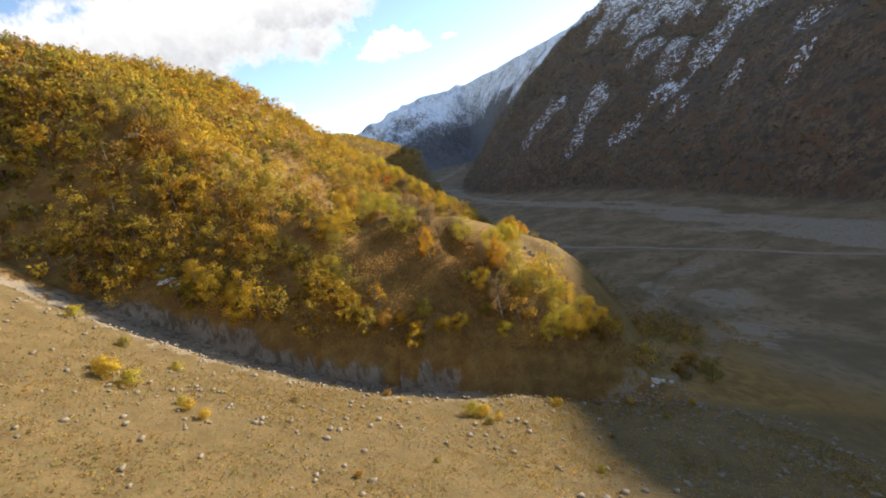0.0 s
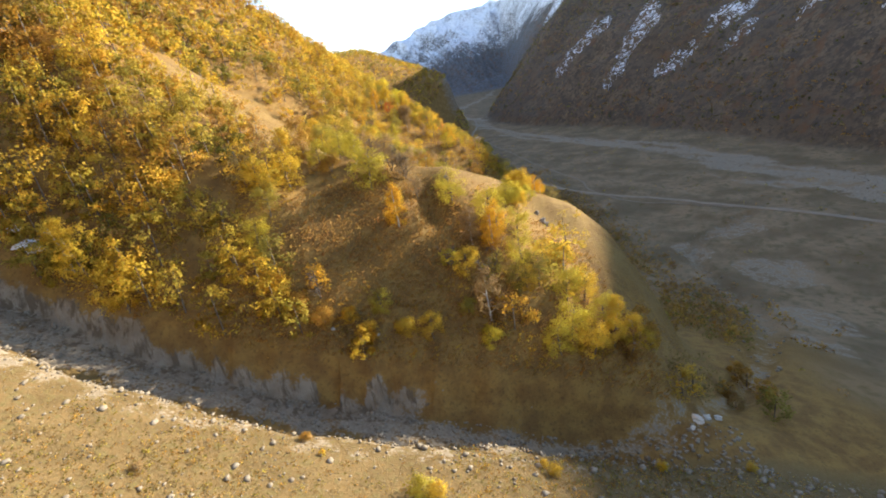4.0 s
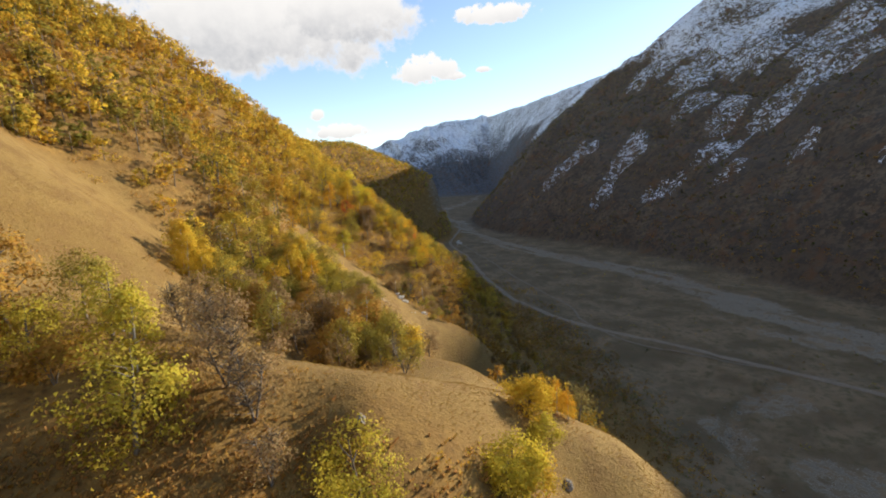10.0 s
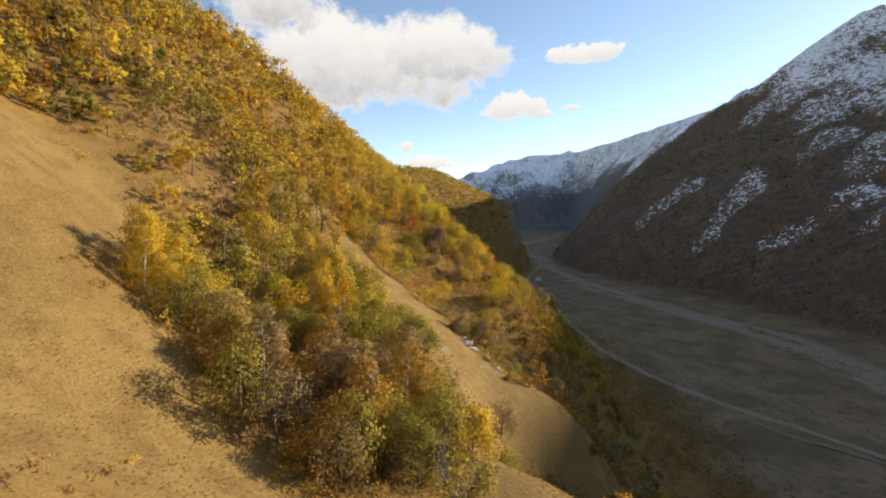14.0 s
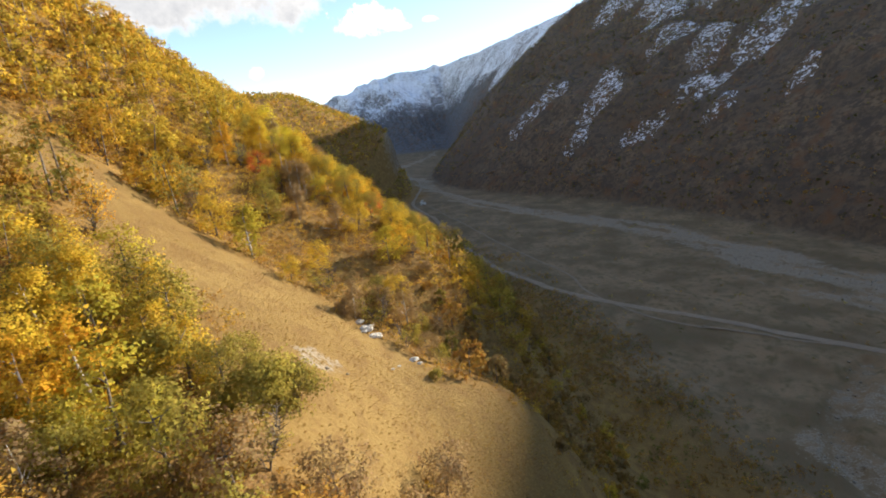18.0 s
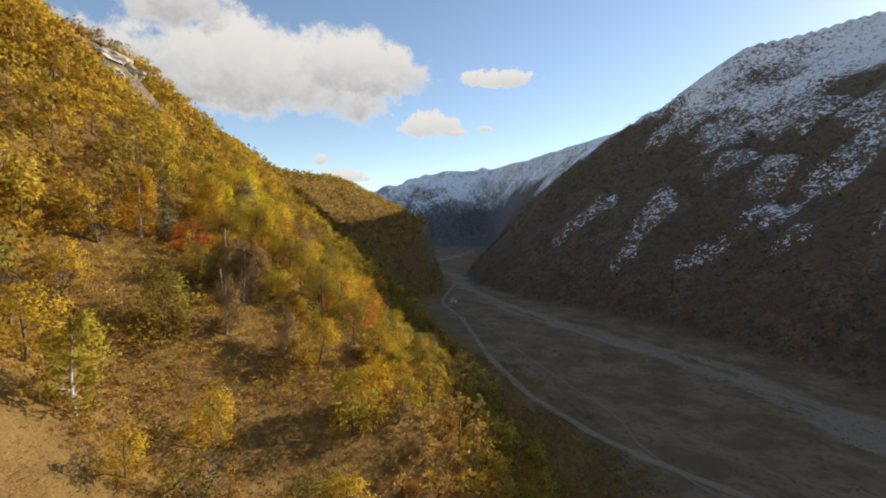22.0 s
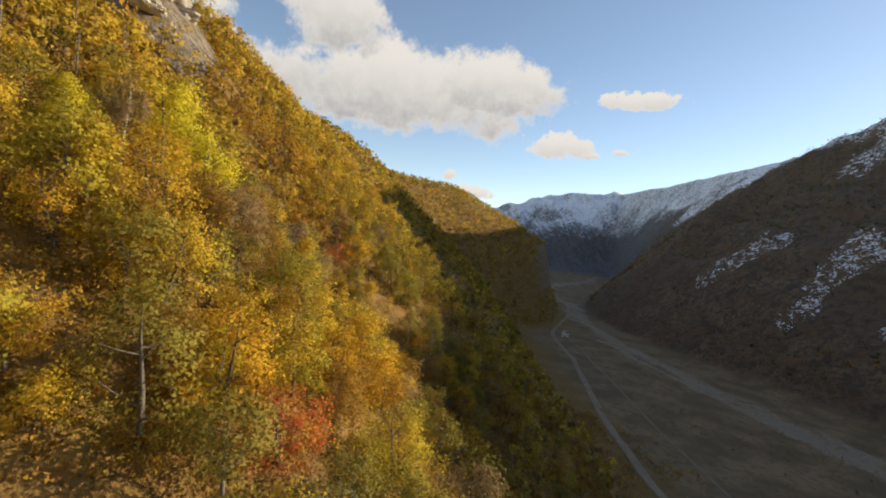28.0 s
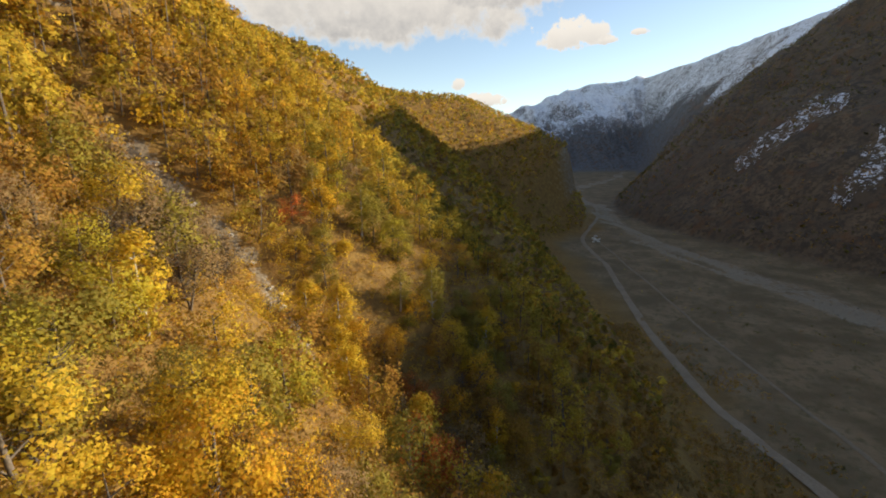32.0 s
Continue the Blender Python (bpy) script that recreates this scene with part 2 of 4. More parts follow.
def leaf_material(name, tones=None, shine=0.74, gaps=0.26):
    """Thin leaves, lit from both sides. tones: the colours that a crown draws from; without them, each crown's own tint picks one."""
    mat, g = shader(name)
    geo = g.add("ShaderNodeNewGeometry")
    leaf = geo.outputs["Random Per Island"]
    if tones is None:
        ramp = g.add("ShaderNodeValToRGB", {0: g.attr("tint")})
        stops = ((0.0, (0.17, 0.155, 0.04)), (0.14, (0.27, 0.235, 0.05)), (0.30, (0.42, 0.325, 0.06)), (0.46, (0.54, 0.385, 0.06)), (0.60, (0.66, 0.45, 0.06)),
                 (0.70, (0.56, 0.335, 0.05)), (0.78, (0.42, 0.235, 0.055)), (0.86, (0.34, 0.235, 0.10)), (0.93, (0.24, 0.20, 0.07)), (1.0, (0.36, 0.31, 0.06)))
        while len(ramp.color_ramp.elements) < len(stops):
            ramp.color_ramp.elements.new(0.5)
        for e, (p, c) in zip(ramp.color_ramp.elements, stops):
            e.position, e.color = p, (*c, 1)
        col = ramp.outputs[0]
    else:
        tree = g.add("ShaderNodeObjectInfo").outputs["Random"]
        col = g.mix(g.span(tree, 0.0, 1.0), tones[0], tones[1])
        col = g.mix(g.span(leaf, 0.55, 1.0, 0, 0.8), col, tones[2])
    shift = g.add("ShaderNodeHueSaturation", {"Color": col, "Hue": g.span(g.math("FRACT", g.math("MULTIPLY", leaf, 7.3)), 0, 1, 0.488, 0.512),
                                              "Saturation": 1.0, "Value": g.span(leaf, 0, 1, 0.86, 1.2)}).outputs[0]
    puff = g.add("ShaderNodeAttribute", attribute_name="puff").outputs["Vector"]
    puff = g.add("ShaderNodeVectorTransform", {0: puff}, vector_type="VECTOR", convert_from="OBJECT", convert_to="WORLD").outputs[0]
    soft = g.add("ShaderNodeVectorMath", {0: puff, 1: (0.7, 0.7, 0.7)}, operation="MULTIPLY").outputs[0]
    soft = g.add("ShaderNodeVectorMath", {0: soft, 1: g.add("ShaderNodeVectorMath", {0: geo.outputs["Normal"], 1: (0.24, 0.24, 0.24)}, operation="MULTIPLY").outputs[0]}, operation="ADD").outputs[0]
    soft = g.add("ShaderNodeVectorMath", {0: soft}, operation="NORMALIZE").outputs[0]
    d = g.add("ShaderNodeBsdfDiffuse", {"Color": g.mix(1.0, shift, (0.66, 0.66, 0.66), "MULTIPLY"), "Normal": soft})
    t = g.add("ShaderNodeBsdfTranslucent", {"Color": g.mix(1.0, shift, (shine, shine, shine), "MULTIPLY"), "Normal": soft})
    m = g.add("ShaderNodeAddShader", {0: d.outputs[0], 1: t.outputs[0]})
    m = g.add("ShaderNodeMixShader", {0: gaps, 1: m.outputs[0], 2: g.add("ShaderNodeBsdfTransparent").outputs[0]})
    g.tree.links.new(m.outputs[0], g.add("ShaderNodeOutputMaterial").inputs[0])
    return mat


GROUND = ground_material()
GRAVEL_ROAD = simple("gravel_road", (0.24, 0.18, 0.12), (0.33, 0.26, 0.18), 1.2, 0.95, 0.06)
DIRT_TRACK = simple("dirt_track", (0.22, 0.165, 0.105), (0.28, 0.22, 0.15), 1.0, 0.95, 0.06)
STONE = simple("stone", (0.21, 0.17, 0.12), (0.34, 0.285, 0.21), 2.0, 0.9, 0.04)
PALE_STONE = simple("pale_stone", (0.50, 0.46, 0.39), (0.70, 0.66, 0.58), 2.0, 0.9, 0.04)
CLIFF = simple("cliff_rock", (0.20, 0.175, 0.145), (0.40, 0.35, 0.29), 0.35, 0.92, 0.35)
CRAG = simple("pale_crag", (0.40, 0.34, 0.27), (0.62, 0.55, 0.46), 0.3, 0.92, 0.5)
BARK = simple("bark", (0.12, 0.095, 0.07), (0.22, 0.185, 0.15), 6.0, 0.9, 0.03)
BIRCH = simple("birch_bark", (0.34, 0.31, 0.27), (0.55, 0.52, 0.47), 3.0, 0.8, 0.02)
SNOW = simple("old_snow", (0.74, 0.76, 0.80), (0.84, 0.85, 0.88), 0.8, 0.7, 0.05)
STRAW = leaf_material("dry_grass", ((0.31, 0.195, 0.062), (0.38, 0.25, 0.084), (0.26, 0.155, 0.046)), 0.55, 0.0)
BRACKEN = leaf_material("withered_bracken", ((0.33, 0.19, 0.06), (0.40, 0.245, 0.08), (0.25, 0.135, 0.045)), 0.6, 0.0)
LEAVES = {
    "gold": leaf_material("gold_leaves", ((0.62, 0.42, 0.055), (0.70, 0.48, 0.06), (0.54, 0.39, 0.06))),
    "yellow": leaf_material("yellow_leaves", ((0.74, 0.60, 0.05), (0.76, 0.63, 0.06), (0.58, 0.52, 0.06))),
    "orange": leaf_material("orange_leaves", ((0.66, 0.36, 0.045), (0.68, 0.40, 0.05), (0.70, 0.50, 0.055))),
    "rust": leaf_material("rusty_leaves", ((0.42, 0.235, 0.055), (0.48, 0.29, 0.06), (0.34, 0.19, 0.05))),
    "red": leaf_material("red_leaves", ((0.58, 0.15, 0.055), (0.54, 0.17, 0.06), (0.62, 0.30, 0.05))),
    "lime": leaf_material("yellow_green_leaves", ((0.50, 0.41, 0.06), (0.58, 0.46, 0.06), (0.38, 0.33, 0.06))),
    "olive": leaf_material("olive_leaves", ((0.35, 0.29, 0.065), (0.42, 0.34, 0.07), (0.26, 0.22, 0.055))),
    "green": leaf_material("green_leaves", ((0.23, 0.20, 0.05), (0.28, 0.235, 0.055), (0.36, 0.28, 0.055))),
    "grey": leaf_material("grey_green_leaves", ((0.21, 0.21, 0.10), (0.25, 0.24, 0.11), (0.16, 0.16, 0.08))),
    "bare": leaf_material("withered_leaves", ((0.34, 0.235, 0.12), (0.38, 0.26, 0.12), (0.27, 0.185, 0.10))),
}
WOOD_LEAVES = leaf_material("mixed_autumn_leaves")


# ---- the lie of the land ----
def smooth(a, b, v):
    u = np.clip((v - a) / (b - a), 0, 1)
    return u * u * (3 - 2 * u)


def bump(v, mid, width):
    return np.exp(-(((v - mid) / width) ** 2))


def soft_max(a, b, k=6.0):
    return k * np.logaddexp(a / k, b / k)


def soft_min(a, b, k=6.0):
    return -soft_max(-a, -b, k)


def hash2(i, j, seed):
    v = np.sin(i * 127.1 + j * 311.7 + seed * 74.7) * 43758.5453
    return v - np.floor(v)


def value_noise(x, y, seed=0):
    i, j = np.floor(x), np.floor(y)
    u, v = x - i, y - j
    u, v = u * u * (3 - 2 * u), v * v * (3 - 2 * v)
    a, b = hash2(i, j, seed), hash2(i + 1, j, seed)
    c, d = hash2(i, j + 1, seed), hash2(i + 1, j + 1, seed)
    return (a + (b - a) * u) * (1 - v) + (c + (d - c) * u) * v - 0.5


def fractal(x, y, size, octaves=4, seed=0):
    total, gain = 0, 1.0
    for n in range(octaves):
        total = total + gain * value_noise(x / size * 2**n + 17 * n, y / size * 2**n - 9 * n, seed + n)
        gain *= 0.5
    return total


def ridged(x, y, size, octaves=4, seed=0):
    total, gain = 0, 1.0
    for n in range(octaves):
        total = total + gain * (0.5 - 2 * np.abs(value_noise(x / size * 2**n + 31 * n, y / size * 2**n + 5 * n, seed + n)))
        gain *= 0.5
    return total


FOOT_LEFT = ((-300, 110), (60, 72), (140, 71), (220, 68), (290, 73), (330, 74), (470, 62), (560, 44), (700, 14), (820, -6), (920, 50), (1040, 66), (1200, 24), (1500, -60), (3200, -120))
FOOT_RIGHT = ((-400, 420), (150, 400), (331, 360), (506, 330), (691, 290), (897, 170), (1040, 124), (1200, 118), (1450, 170), (1800, 270), (2300, 330), (3200, 300))
CREST = ((-400, 930, 452), (557, 950, 470), (589, 950, 458), (762, 950, 467), (810, 950, 476), (914, 950, 489), (968, 950, 509), (1055, 950, 562), (1150, 734, 520), (1176, 660, 468),
         (1298, 648, 422), (1726, 678, 444), (2493, 573, 470), (3000, 420, 470), (3600, 420, 450))
SWELLS = (  # x, y, half width, half depth, rise: knolls and hollows of the hillside
    (-14, 170, 16, 16, 15.8), (-10, 192, 16, 14, 7.1), (8, 160, 18, 17, 9.5), (18, 208, 18, 18, 15.5), (13, 250, 18, 18, 13.3), (18, 284, 16, 16, 5.0), (-32, 240, 12, 14, -3.0),
    (19, 115, 8, 8, -3.7), (-48, 190, 12, 12, -3.1), (30, 80, 10, 10, 3.5), (-29, 98, 8, 8, -2.0), (-40, 84, 11, 10, 3.0), (-20, 82, 8, 9, -2.0), (-3, 95, 5, 9, -3.0), (8, 90, 9, 12, 2.0), (-8, 101, 4, 8, -4.5), (-101, 350, 20, 22, 14.0))
SHOULDER = ((-120, 150), (-80, 131), (-52, 116), (-32, 107), (-14, 101.5), (-3, 99.5), (8, 94), (20, 86.5), (30, 80), (40, 70), (52, 50), (66, 18), (90, -20))


def along(line, y, column=1):
    return np.interp(y, [p[0] for p in line], [p[column] for p in line])


def valley_floor(x, y):
    z = 0.012 * np.maximum(0, y - 650) + 0.012 * np.maximum(0, y - 1250) - 3
    fan = 49 - 0.33 * np.hypot(x - 34, (y - 70) * 0.9)
    return soft_max(z, fan, 3.0)


def left_slope(x, y):
    d = along(FOOT_LEFT, y) - x
    w = fractal(x, y, 60, 3, 3)
    d = d + 5 * w * smooth(0, 40, d)
    z = np.where(d < 80, 0.98 * d, 78.4 + 0.86 * (d - 80))
    over = np.maximum(0, d - 188)
    z = z - 0.86 * over + 0.44 * over - 0.0005 * np.minimum(over, 300) ** 2
    high = smooth(-20, -90, x)
    low = smooth(6, 40, d)
    z = z - low * 9 * bump(y, 164 - 0.15 * x, 15)                        # bushy gully
    z = z + low * 2 * bump(y, 214, 16)                                   # open straw slope
    z = z + low * 14 * bump(y, 280, 34)                                  # wooded spur
    z = z - low * (14 + 4 * high) * bump(y, 338 + 0.05 * x, 15)           # scree gully
    z = z + low * 6 * bump(y, 394, 25)
    z = z - low * 14 * bump(y, 480, 42)
    z = z + low * 10 * bump(y, 650, 50)
    nose = bump(y, 985, 130)
    z = z + nose * (30 * smooth(0, 22, d) + 48 * smooth(20, 38, d) - 0.41 * np.clip(d - 40, 0, 230))     # far spur with its cliff
    crest = np.interp(x, [p[0] for p in SHOULDER], [p[1] for p in SHOULDER])
    ahead = y - np.interp(x, (-40, -3, 20, 40), (116, 112, 124, 126))
    crest = crest - np.where(ahead < 0, 0.56, 0.72) * (np.hypot(ahead, 8) - 8) + 2.0 * w                 # grassy shoulder
    z = soft_max(z, np.where(y < 250, crest, -50), 2.0)
    for mx, my, rx, ry, rise in SWELLS:
        z = z + rise * np.exp(-(((x - mx) / rx) ** 2) - ((y - my) / ry) ** 2)
    face = 66 - 0.3 * x + 1.1 * (y - 73)                                # south face over the stream
    return soft_min(np.minimum(z, 260), np.where(y < 260, face, 400), 3.0)


def stream_side(x, y):
    """y, measured from the stream, which bends away up the side valley."""
    return y - 0.1 * np.clip(-34 - x, 0, 95)


def near_slope(x, y):
    y = stream_side(x, y)
    rim = np.where(x < 0, 61.5 - 0.22 * x + 0.0026 * x * x, 61.5 - 0.32 * x)
    rim = rim - 0.16 * np.maximum(0, x - 40)
    rise = np.where(y < 60, 0.27 * (60 - y), 0)
    z = rim + rise + 2.0 * fractal(x, y, 35, 3, 11)
    drop = (4.0 + 4.0 * smooth(-20, 20, x)) * smooth(59.5, 62.5, y + 1.5 * fractal(x, y, 9, 2, 5)) * smooth(52, 10, x)
    return z - drop - 0.9 * np.maximum(0, y - 72)


def right_slope(x, y):
    foot, top, high = along(FOOT_RIGHT, y), along(CREST, y), along(CREST, y, 2)
    e = x - foot
    u = e / np.maximum(top - foot, 1)
    rise = np.clip(u, 0.0001, 2) ** 0.87
    z = soft_min(high * rise, high - 0.55 * (x - top), 5.0) + 3.5 * smooth(0.7, 1, u)
    rough = smooth(20, 150, e)
    z = z + rough * (34 * ridged(x + 0.3 * y, y - 0.4 * x, 190, 5, 21) * (1 - 0.85 * smooth(0.6, 0.95, u)))
    z = z + rough * 12 * ridged(x - 0.2 * y, 0.4 * y + 0.3 * x, 62, 4, 27) * (1 - 0.7 * smooth(0.6, 0.95, u))
    return np.where(e < 0, -0.4 * np.abs(e), z + 5 * smooth(0, 7, e))


def far_wall(x, y):
    lean = np.interp(x, (-1200, -250, 150, 560, 1500), (230, 330, 455, 480, 560))
    v = (y - 2150) / 850
    z = lean * (0.35 * np.clip(v, 0, 1) + 0.65 * np.clip(v, 0, 1) ** 2) - 0.5 * np.maximum(0, y - 3000)
    return z + smooth(0.05, 0.4, v) * 90 * ridged(x + 0.5 * y, y * 0.5 - 0.3 * x, 230, 6, 8) * (1 - 0.55 * smooth(0.8, 1, v))


CREEK = ((30, 70), (48, 82), (66, 98), (92, 128), (110, 158), (116, 188), (122, 215), (130, 244), (148, 262), (190, 285))


def away_creek(x, y):
    best = np.full(np.shape(x), 1e9)
    for (ax, ay), (bx, by) in zip(CREEK, CREEK[1:]):
        dx, dy = bx - ax, by - ay
        u = np.clip(((x - ax) * dx + (y - ay) * dy) / (dx * dx + dy * dy), 0, 1)
        best = np.minimum(best, np.hypot(x - ax - u * dx, y - ay - u * dy))
    return best


def land(x, y):
    """Height of the ground, in metres above the road in the valley."""
    x, y = np.asarray(x, float), np.asarray(y, float)
    z = valley_floor(x, y)
    lip = stream_side(x, y) + 1.3 * fractal(x, 0 * y, 5, 3, 48) * smooth(20, 0, x)
    edge = smooth(69.5, 73, lip)
    z = soft_max(z, left_slope(x, y) * edge + (1 - edge) * (z - 12), 2.0)
    # bare bank over the side stream
    z = soft_max(z, np.where(stream_side(x, y) < 150, near_slope(x, y), -60), 1.0)
    z = soft_max(z, right_slope(x, y), 4.0)
    z = soft_max(z, far_wall(x, y), 5.0)
    fine = 0.5 * fractal(x, y, 11, 3, 40) + 0.14 * fractal(x, y, 2.6, 2, 44)
    flat = smooth(3, 14, z)
    steps = fractal(x + 0.6 * y, 0.45 * y, 60, 4, 46)
    terrace = 0.9 * smooth(-0.04, 0.02, steps) + 0.7 * smooth(0.16, 0.20, steps) + 0.6 * smooth(-0.26, -0.22, steps)
    cut = 2.6 * (1 - smooth(0.6, 1.3, away_creek(x, y) / 4.0)) if np.ndim(x) else 0
    z = z + (1 - flat) * (terrace - 0.8) - cut * (1 - smooth(52, 60, z)) * smooth(40, 60, x)
    return z + fine * (0.15 + 0.85 * flat)


# ---- meshes ----
def mesh_of(name, verts, faces, mats, slots=None, smooth_faces=False):
    """A mesh from arrays; all faces have the same number of corners."""
    verts, faces = np.asarray(verts, np.float32), np.asarray(faces, np.int32)
    me = bpy.data.meshes.new(name)
    me.vertices.add(len(verts))
    me.vertices.foreach_set("co", verts.ravel())
    k = faces.shape[1]
    me.loops.add(faces.size)
    me.loops.foreach_set("vertex_index", faces.ravel())
    me.polygons.add(len(faces))
    me.polygons.foreach_set("loop_start", np.arange(0, faces.size, k, dtype=np.int32))
    for m in mats:
        me.materials.append(m)
    if slots is not None:
        me.polygons.foreach_set("material_index", np.asarray(slots, np.int32))
    if smooth_faces:
        me.polygons.foreach_set("use_smooth", np.ones(len(faces), bool))
    me.update(calc_edges=True)
    return me


def point_value(me, name, values):
    me.attributes.new(name, "FLOAT", "POINT").data.foreach_set("value", np.asarray(values, np.float32))


def point_vector(me, name, values):
    me.attributes.new(name, "FLOAT_VECTOR", "POINT").data.foreach_set("vector", np.asarray(values, np.float32).ravel())


def tube(points, radii, sides=6):
    """Vertices and quads of a tapered tube along points."""
    points = np.asarray(points, float)
    verts, faces = [], []
    for n, (p, r) in enumerate(zip(points, radii)):
        ahead = points[min(n + 1, len(points) - 1)] - points[max(n - 1, 0)]
        ahead /= np.linalg.norm(ahead) + 1e-9
        side = np.cross(ahead, (0.3, 0.9, 0.1))
        side /= np.linalg.norm(side) + 1e-9
        other = np.cross(ahead, side)
        for k in range(sides):
            a = 2 * math.pi * k / sides
            verts.append(p + r * (math.cos(a) * side + math.sin(a) * other))
    for n in range(len(points) - 1):
        for k in range(sides):
            a, b = n * sides + k, n * sides + (k + 1) % sides
            faces.append((a, b, b + sides, a + sides))
    return np.array(verts), np.array(faces)


def joined(pieces):
    verts, faces, base = [], [], 0
    for v, f in pieces:
        verts.append(v)
        faces.append(np.asarray(f) + base)
        base += len(v)
    return np.concatenate(verts), np.concatenate(faces)


def leaf_sprays(mid, size, rng, out=None):
    """A small leaf spray at each point: three corners round it, facing outward and up at random."""
    n = len(mid)
    normal = rng.normal(size=(n, 3))
    if out is not None:
        normal = normal + 0.8 * out
    normal[:, 2] += 0.5
    normal /= np.linalg.norm(normal, axis=1)[:, None]
    u = np.cross(normal, rng.normal(size=(n, 3)))
    u /= np.linalg.norm(u, axis=1)[:, None]
    v = np.cross(normal, u)
    s = (size * rng.uniform(0.6, 1.35, n))[:, None]
    a = rng.uniform(0.7, 1.15, (n, 1))
    verts = np.stack([mid + u * s, mid + (0.87 * v - 0.5 * u) * s * a, mid - (0.87 * v + 0.5 * u) * s * a], 1).reshape(-1, 3)
    return verts, np.arange(3 * n).reshape(-1, 3)


def grid_lines(stops):
    """Coordinates from (from, step) pairs and an end."""
    out = []
    for (a, step), (b, _) in zip(stops, stops[1:]):
        out.append(np.linspace(a, b, max(1, round((b - a) / step)), endpoint=False))
    return np.concatenate(out + [[stops[-1][0]]])


# ---- ground ----
ROAD_LINE = ((330, 150), (250, 222), (213, 275), (166, 332), (110, 402), (84, 468), (72, 545), (65, 640), (60, 730), (46, 840), (60, 930), (80, 1050), (82, 1180), (66, 1300))
TRACK_LINE = ((215, 280), (168, 318), (136, 352), (122, 400), (124, 443), (104, 558), (86, 680), (74, 780), (60, 850))
BED_LINE = ((330, 120), (300, 230), (272, 330), (252, 430), (236, 520), (215, 610), (176, 720), (128, 830), (106, 930), (100, 1050), (86, 1180), (58, 1300), (44, 1420), (90, 1600), (190, 1850), (260, 2150))
CREEK_LINE = ((-140, 76), (-71, 71), (-34, 68), (0, 67), (30, 70), (48, 82), (66, 98), (92, 128), (110, 158), (116, 188), (122, 215), (130, 244), (148, 262), (190, 285))


def curve(line, count):
    p = np.array(line, float)
    t = np.linspace(0, len(p) - 1, count)
    q = np.vstack([2 * p[0] - p[1], p, 2 * p[-1] - p[-2]])
    i = np.minimum(t.astype(int), len(p) - 2)
    u = (t - i)[:, None]
    a, b, c, d = q[i], q[i + 1], q[i + 2], q[i + 3]
    return 0.5 * (2 * b + (c - a) * u + (2 * a - 5 * b + 4 * c - d) * u**2 + (3 * b - a - 3 * c + d) * u**3)


def away(x, y, line, count=60):
    """Distance of points to a line."""
    c = curve(line, count)
    best = np.full(np.shape(x), 1e9)
    for (ax, ay), (bx, by) in zip(c, c[1:]):
        dx, dy = bx - ax, by - ay
        u = np.clip(((x - ax) * dx + (y - ay) * dy) / (dx * dx + dy * dy), 0, 1)
        best = np.minimum(best, np.hypot(x - ax - u * dx, y - ay - u * dy))
    return best


def blob(x, y, mx, my, rx, ry):
    """1 in the middle of an uneven patch, 0 outside."""
    r = np.hypot((x - mx) / rx, (y - my) / ry) + 0.35 * fractal(x, y, 14, 3, 60)
    return 1 - smooth(0.75, 1.05, r)


def open_grass(x, y):
    """Where the hillside has no wood."""
    m = blob(x, y, -20, 91, 17, 14)
    for mx, my, rx, ry in ((-10, 97, 9, 13), (8, 128, 34, 19), (20, 112, 15, 15), (-38, 134, 26, 21), (-62, 152, 20, 30), (-8, 200, 15, 24), (-24, 215, 20, 15), (-42, 224, 20, 12), (20, 178, 14, 16), (10, 199, 15, 13), (42, 120, 20, 30), (6, 168, 14, 12), (14, 148, 16, 14)):
        m = np.maximum(m, blob(x, y, mx, my, rx, ry))
    return m


def gully_line(x):
    """The y of the bare gully that runs down the wooded slope."""
    return 342.5 - 0.55 * np.clip(x + 40, 0, 40)


def scree(x, y):
    strip = 0.62 * bump(y, gully_line(x) + 4 * fractal(x, y, 20, 2, 70), 3.0) * smooth(-12, -20, x) * smooth(-78, -65, x)
    m = np.maximum(strip, 0.58 * blob(x, y, -10.8, 199.5, 3.8, 5.0))
    return np.maximum(m, 0.6 * blob(x, y, -121, 370, 20, 16))


def bank(x, y):
    """The bare fluted bank over the side stream."""
    y = stream_side(x, y)
    return smooth(67, 68.5, y) * smooth(73.6, 72.6, y + 3.0 * fractal(x, y, 9, 3, 71)) * smooth(-4, -22, x) * smooth(-112, -95, x)


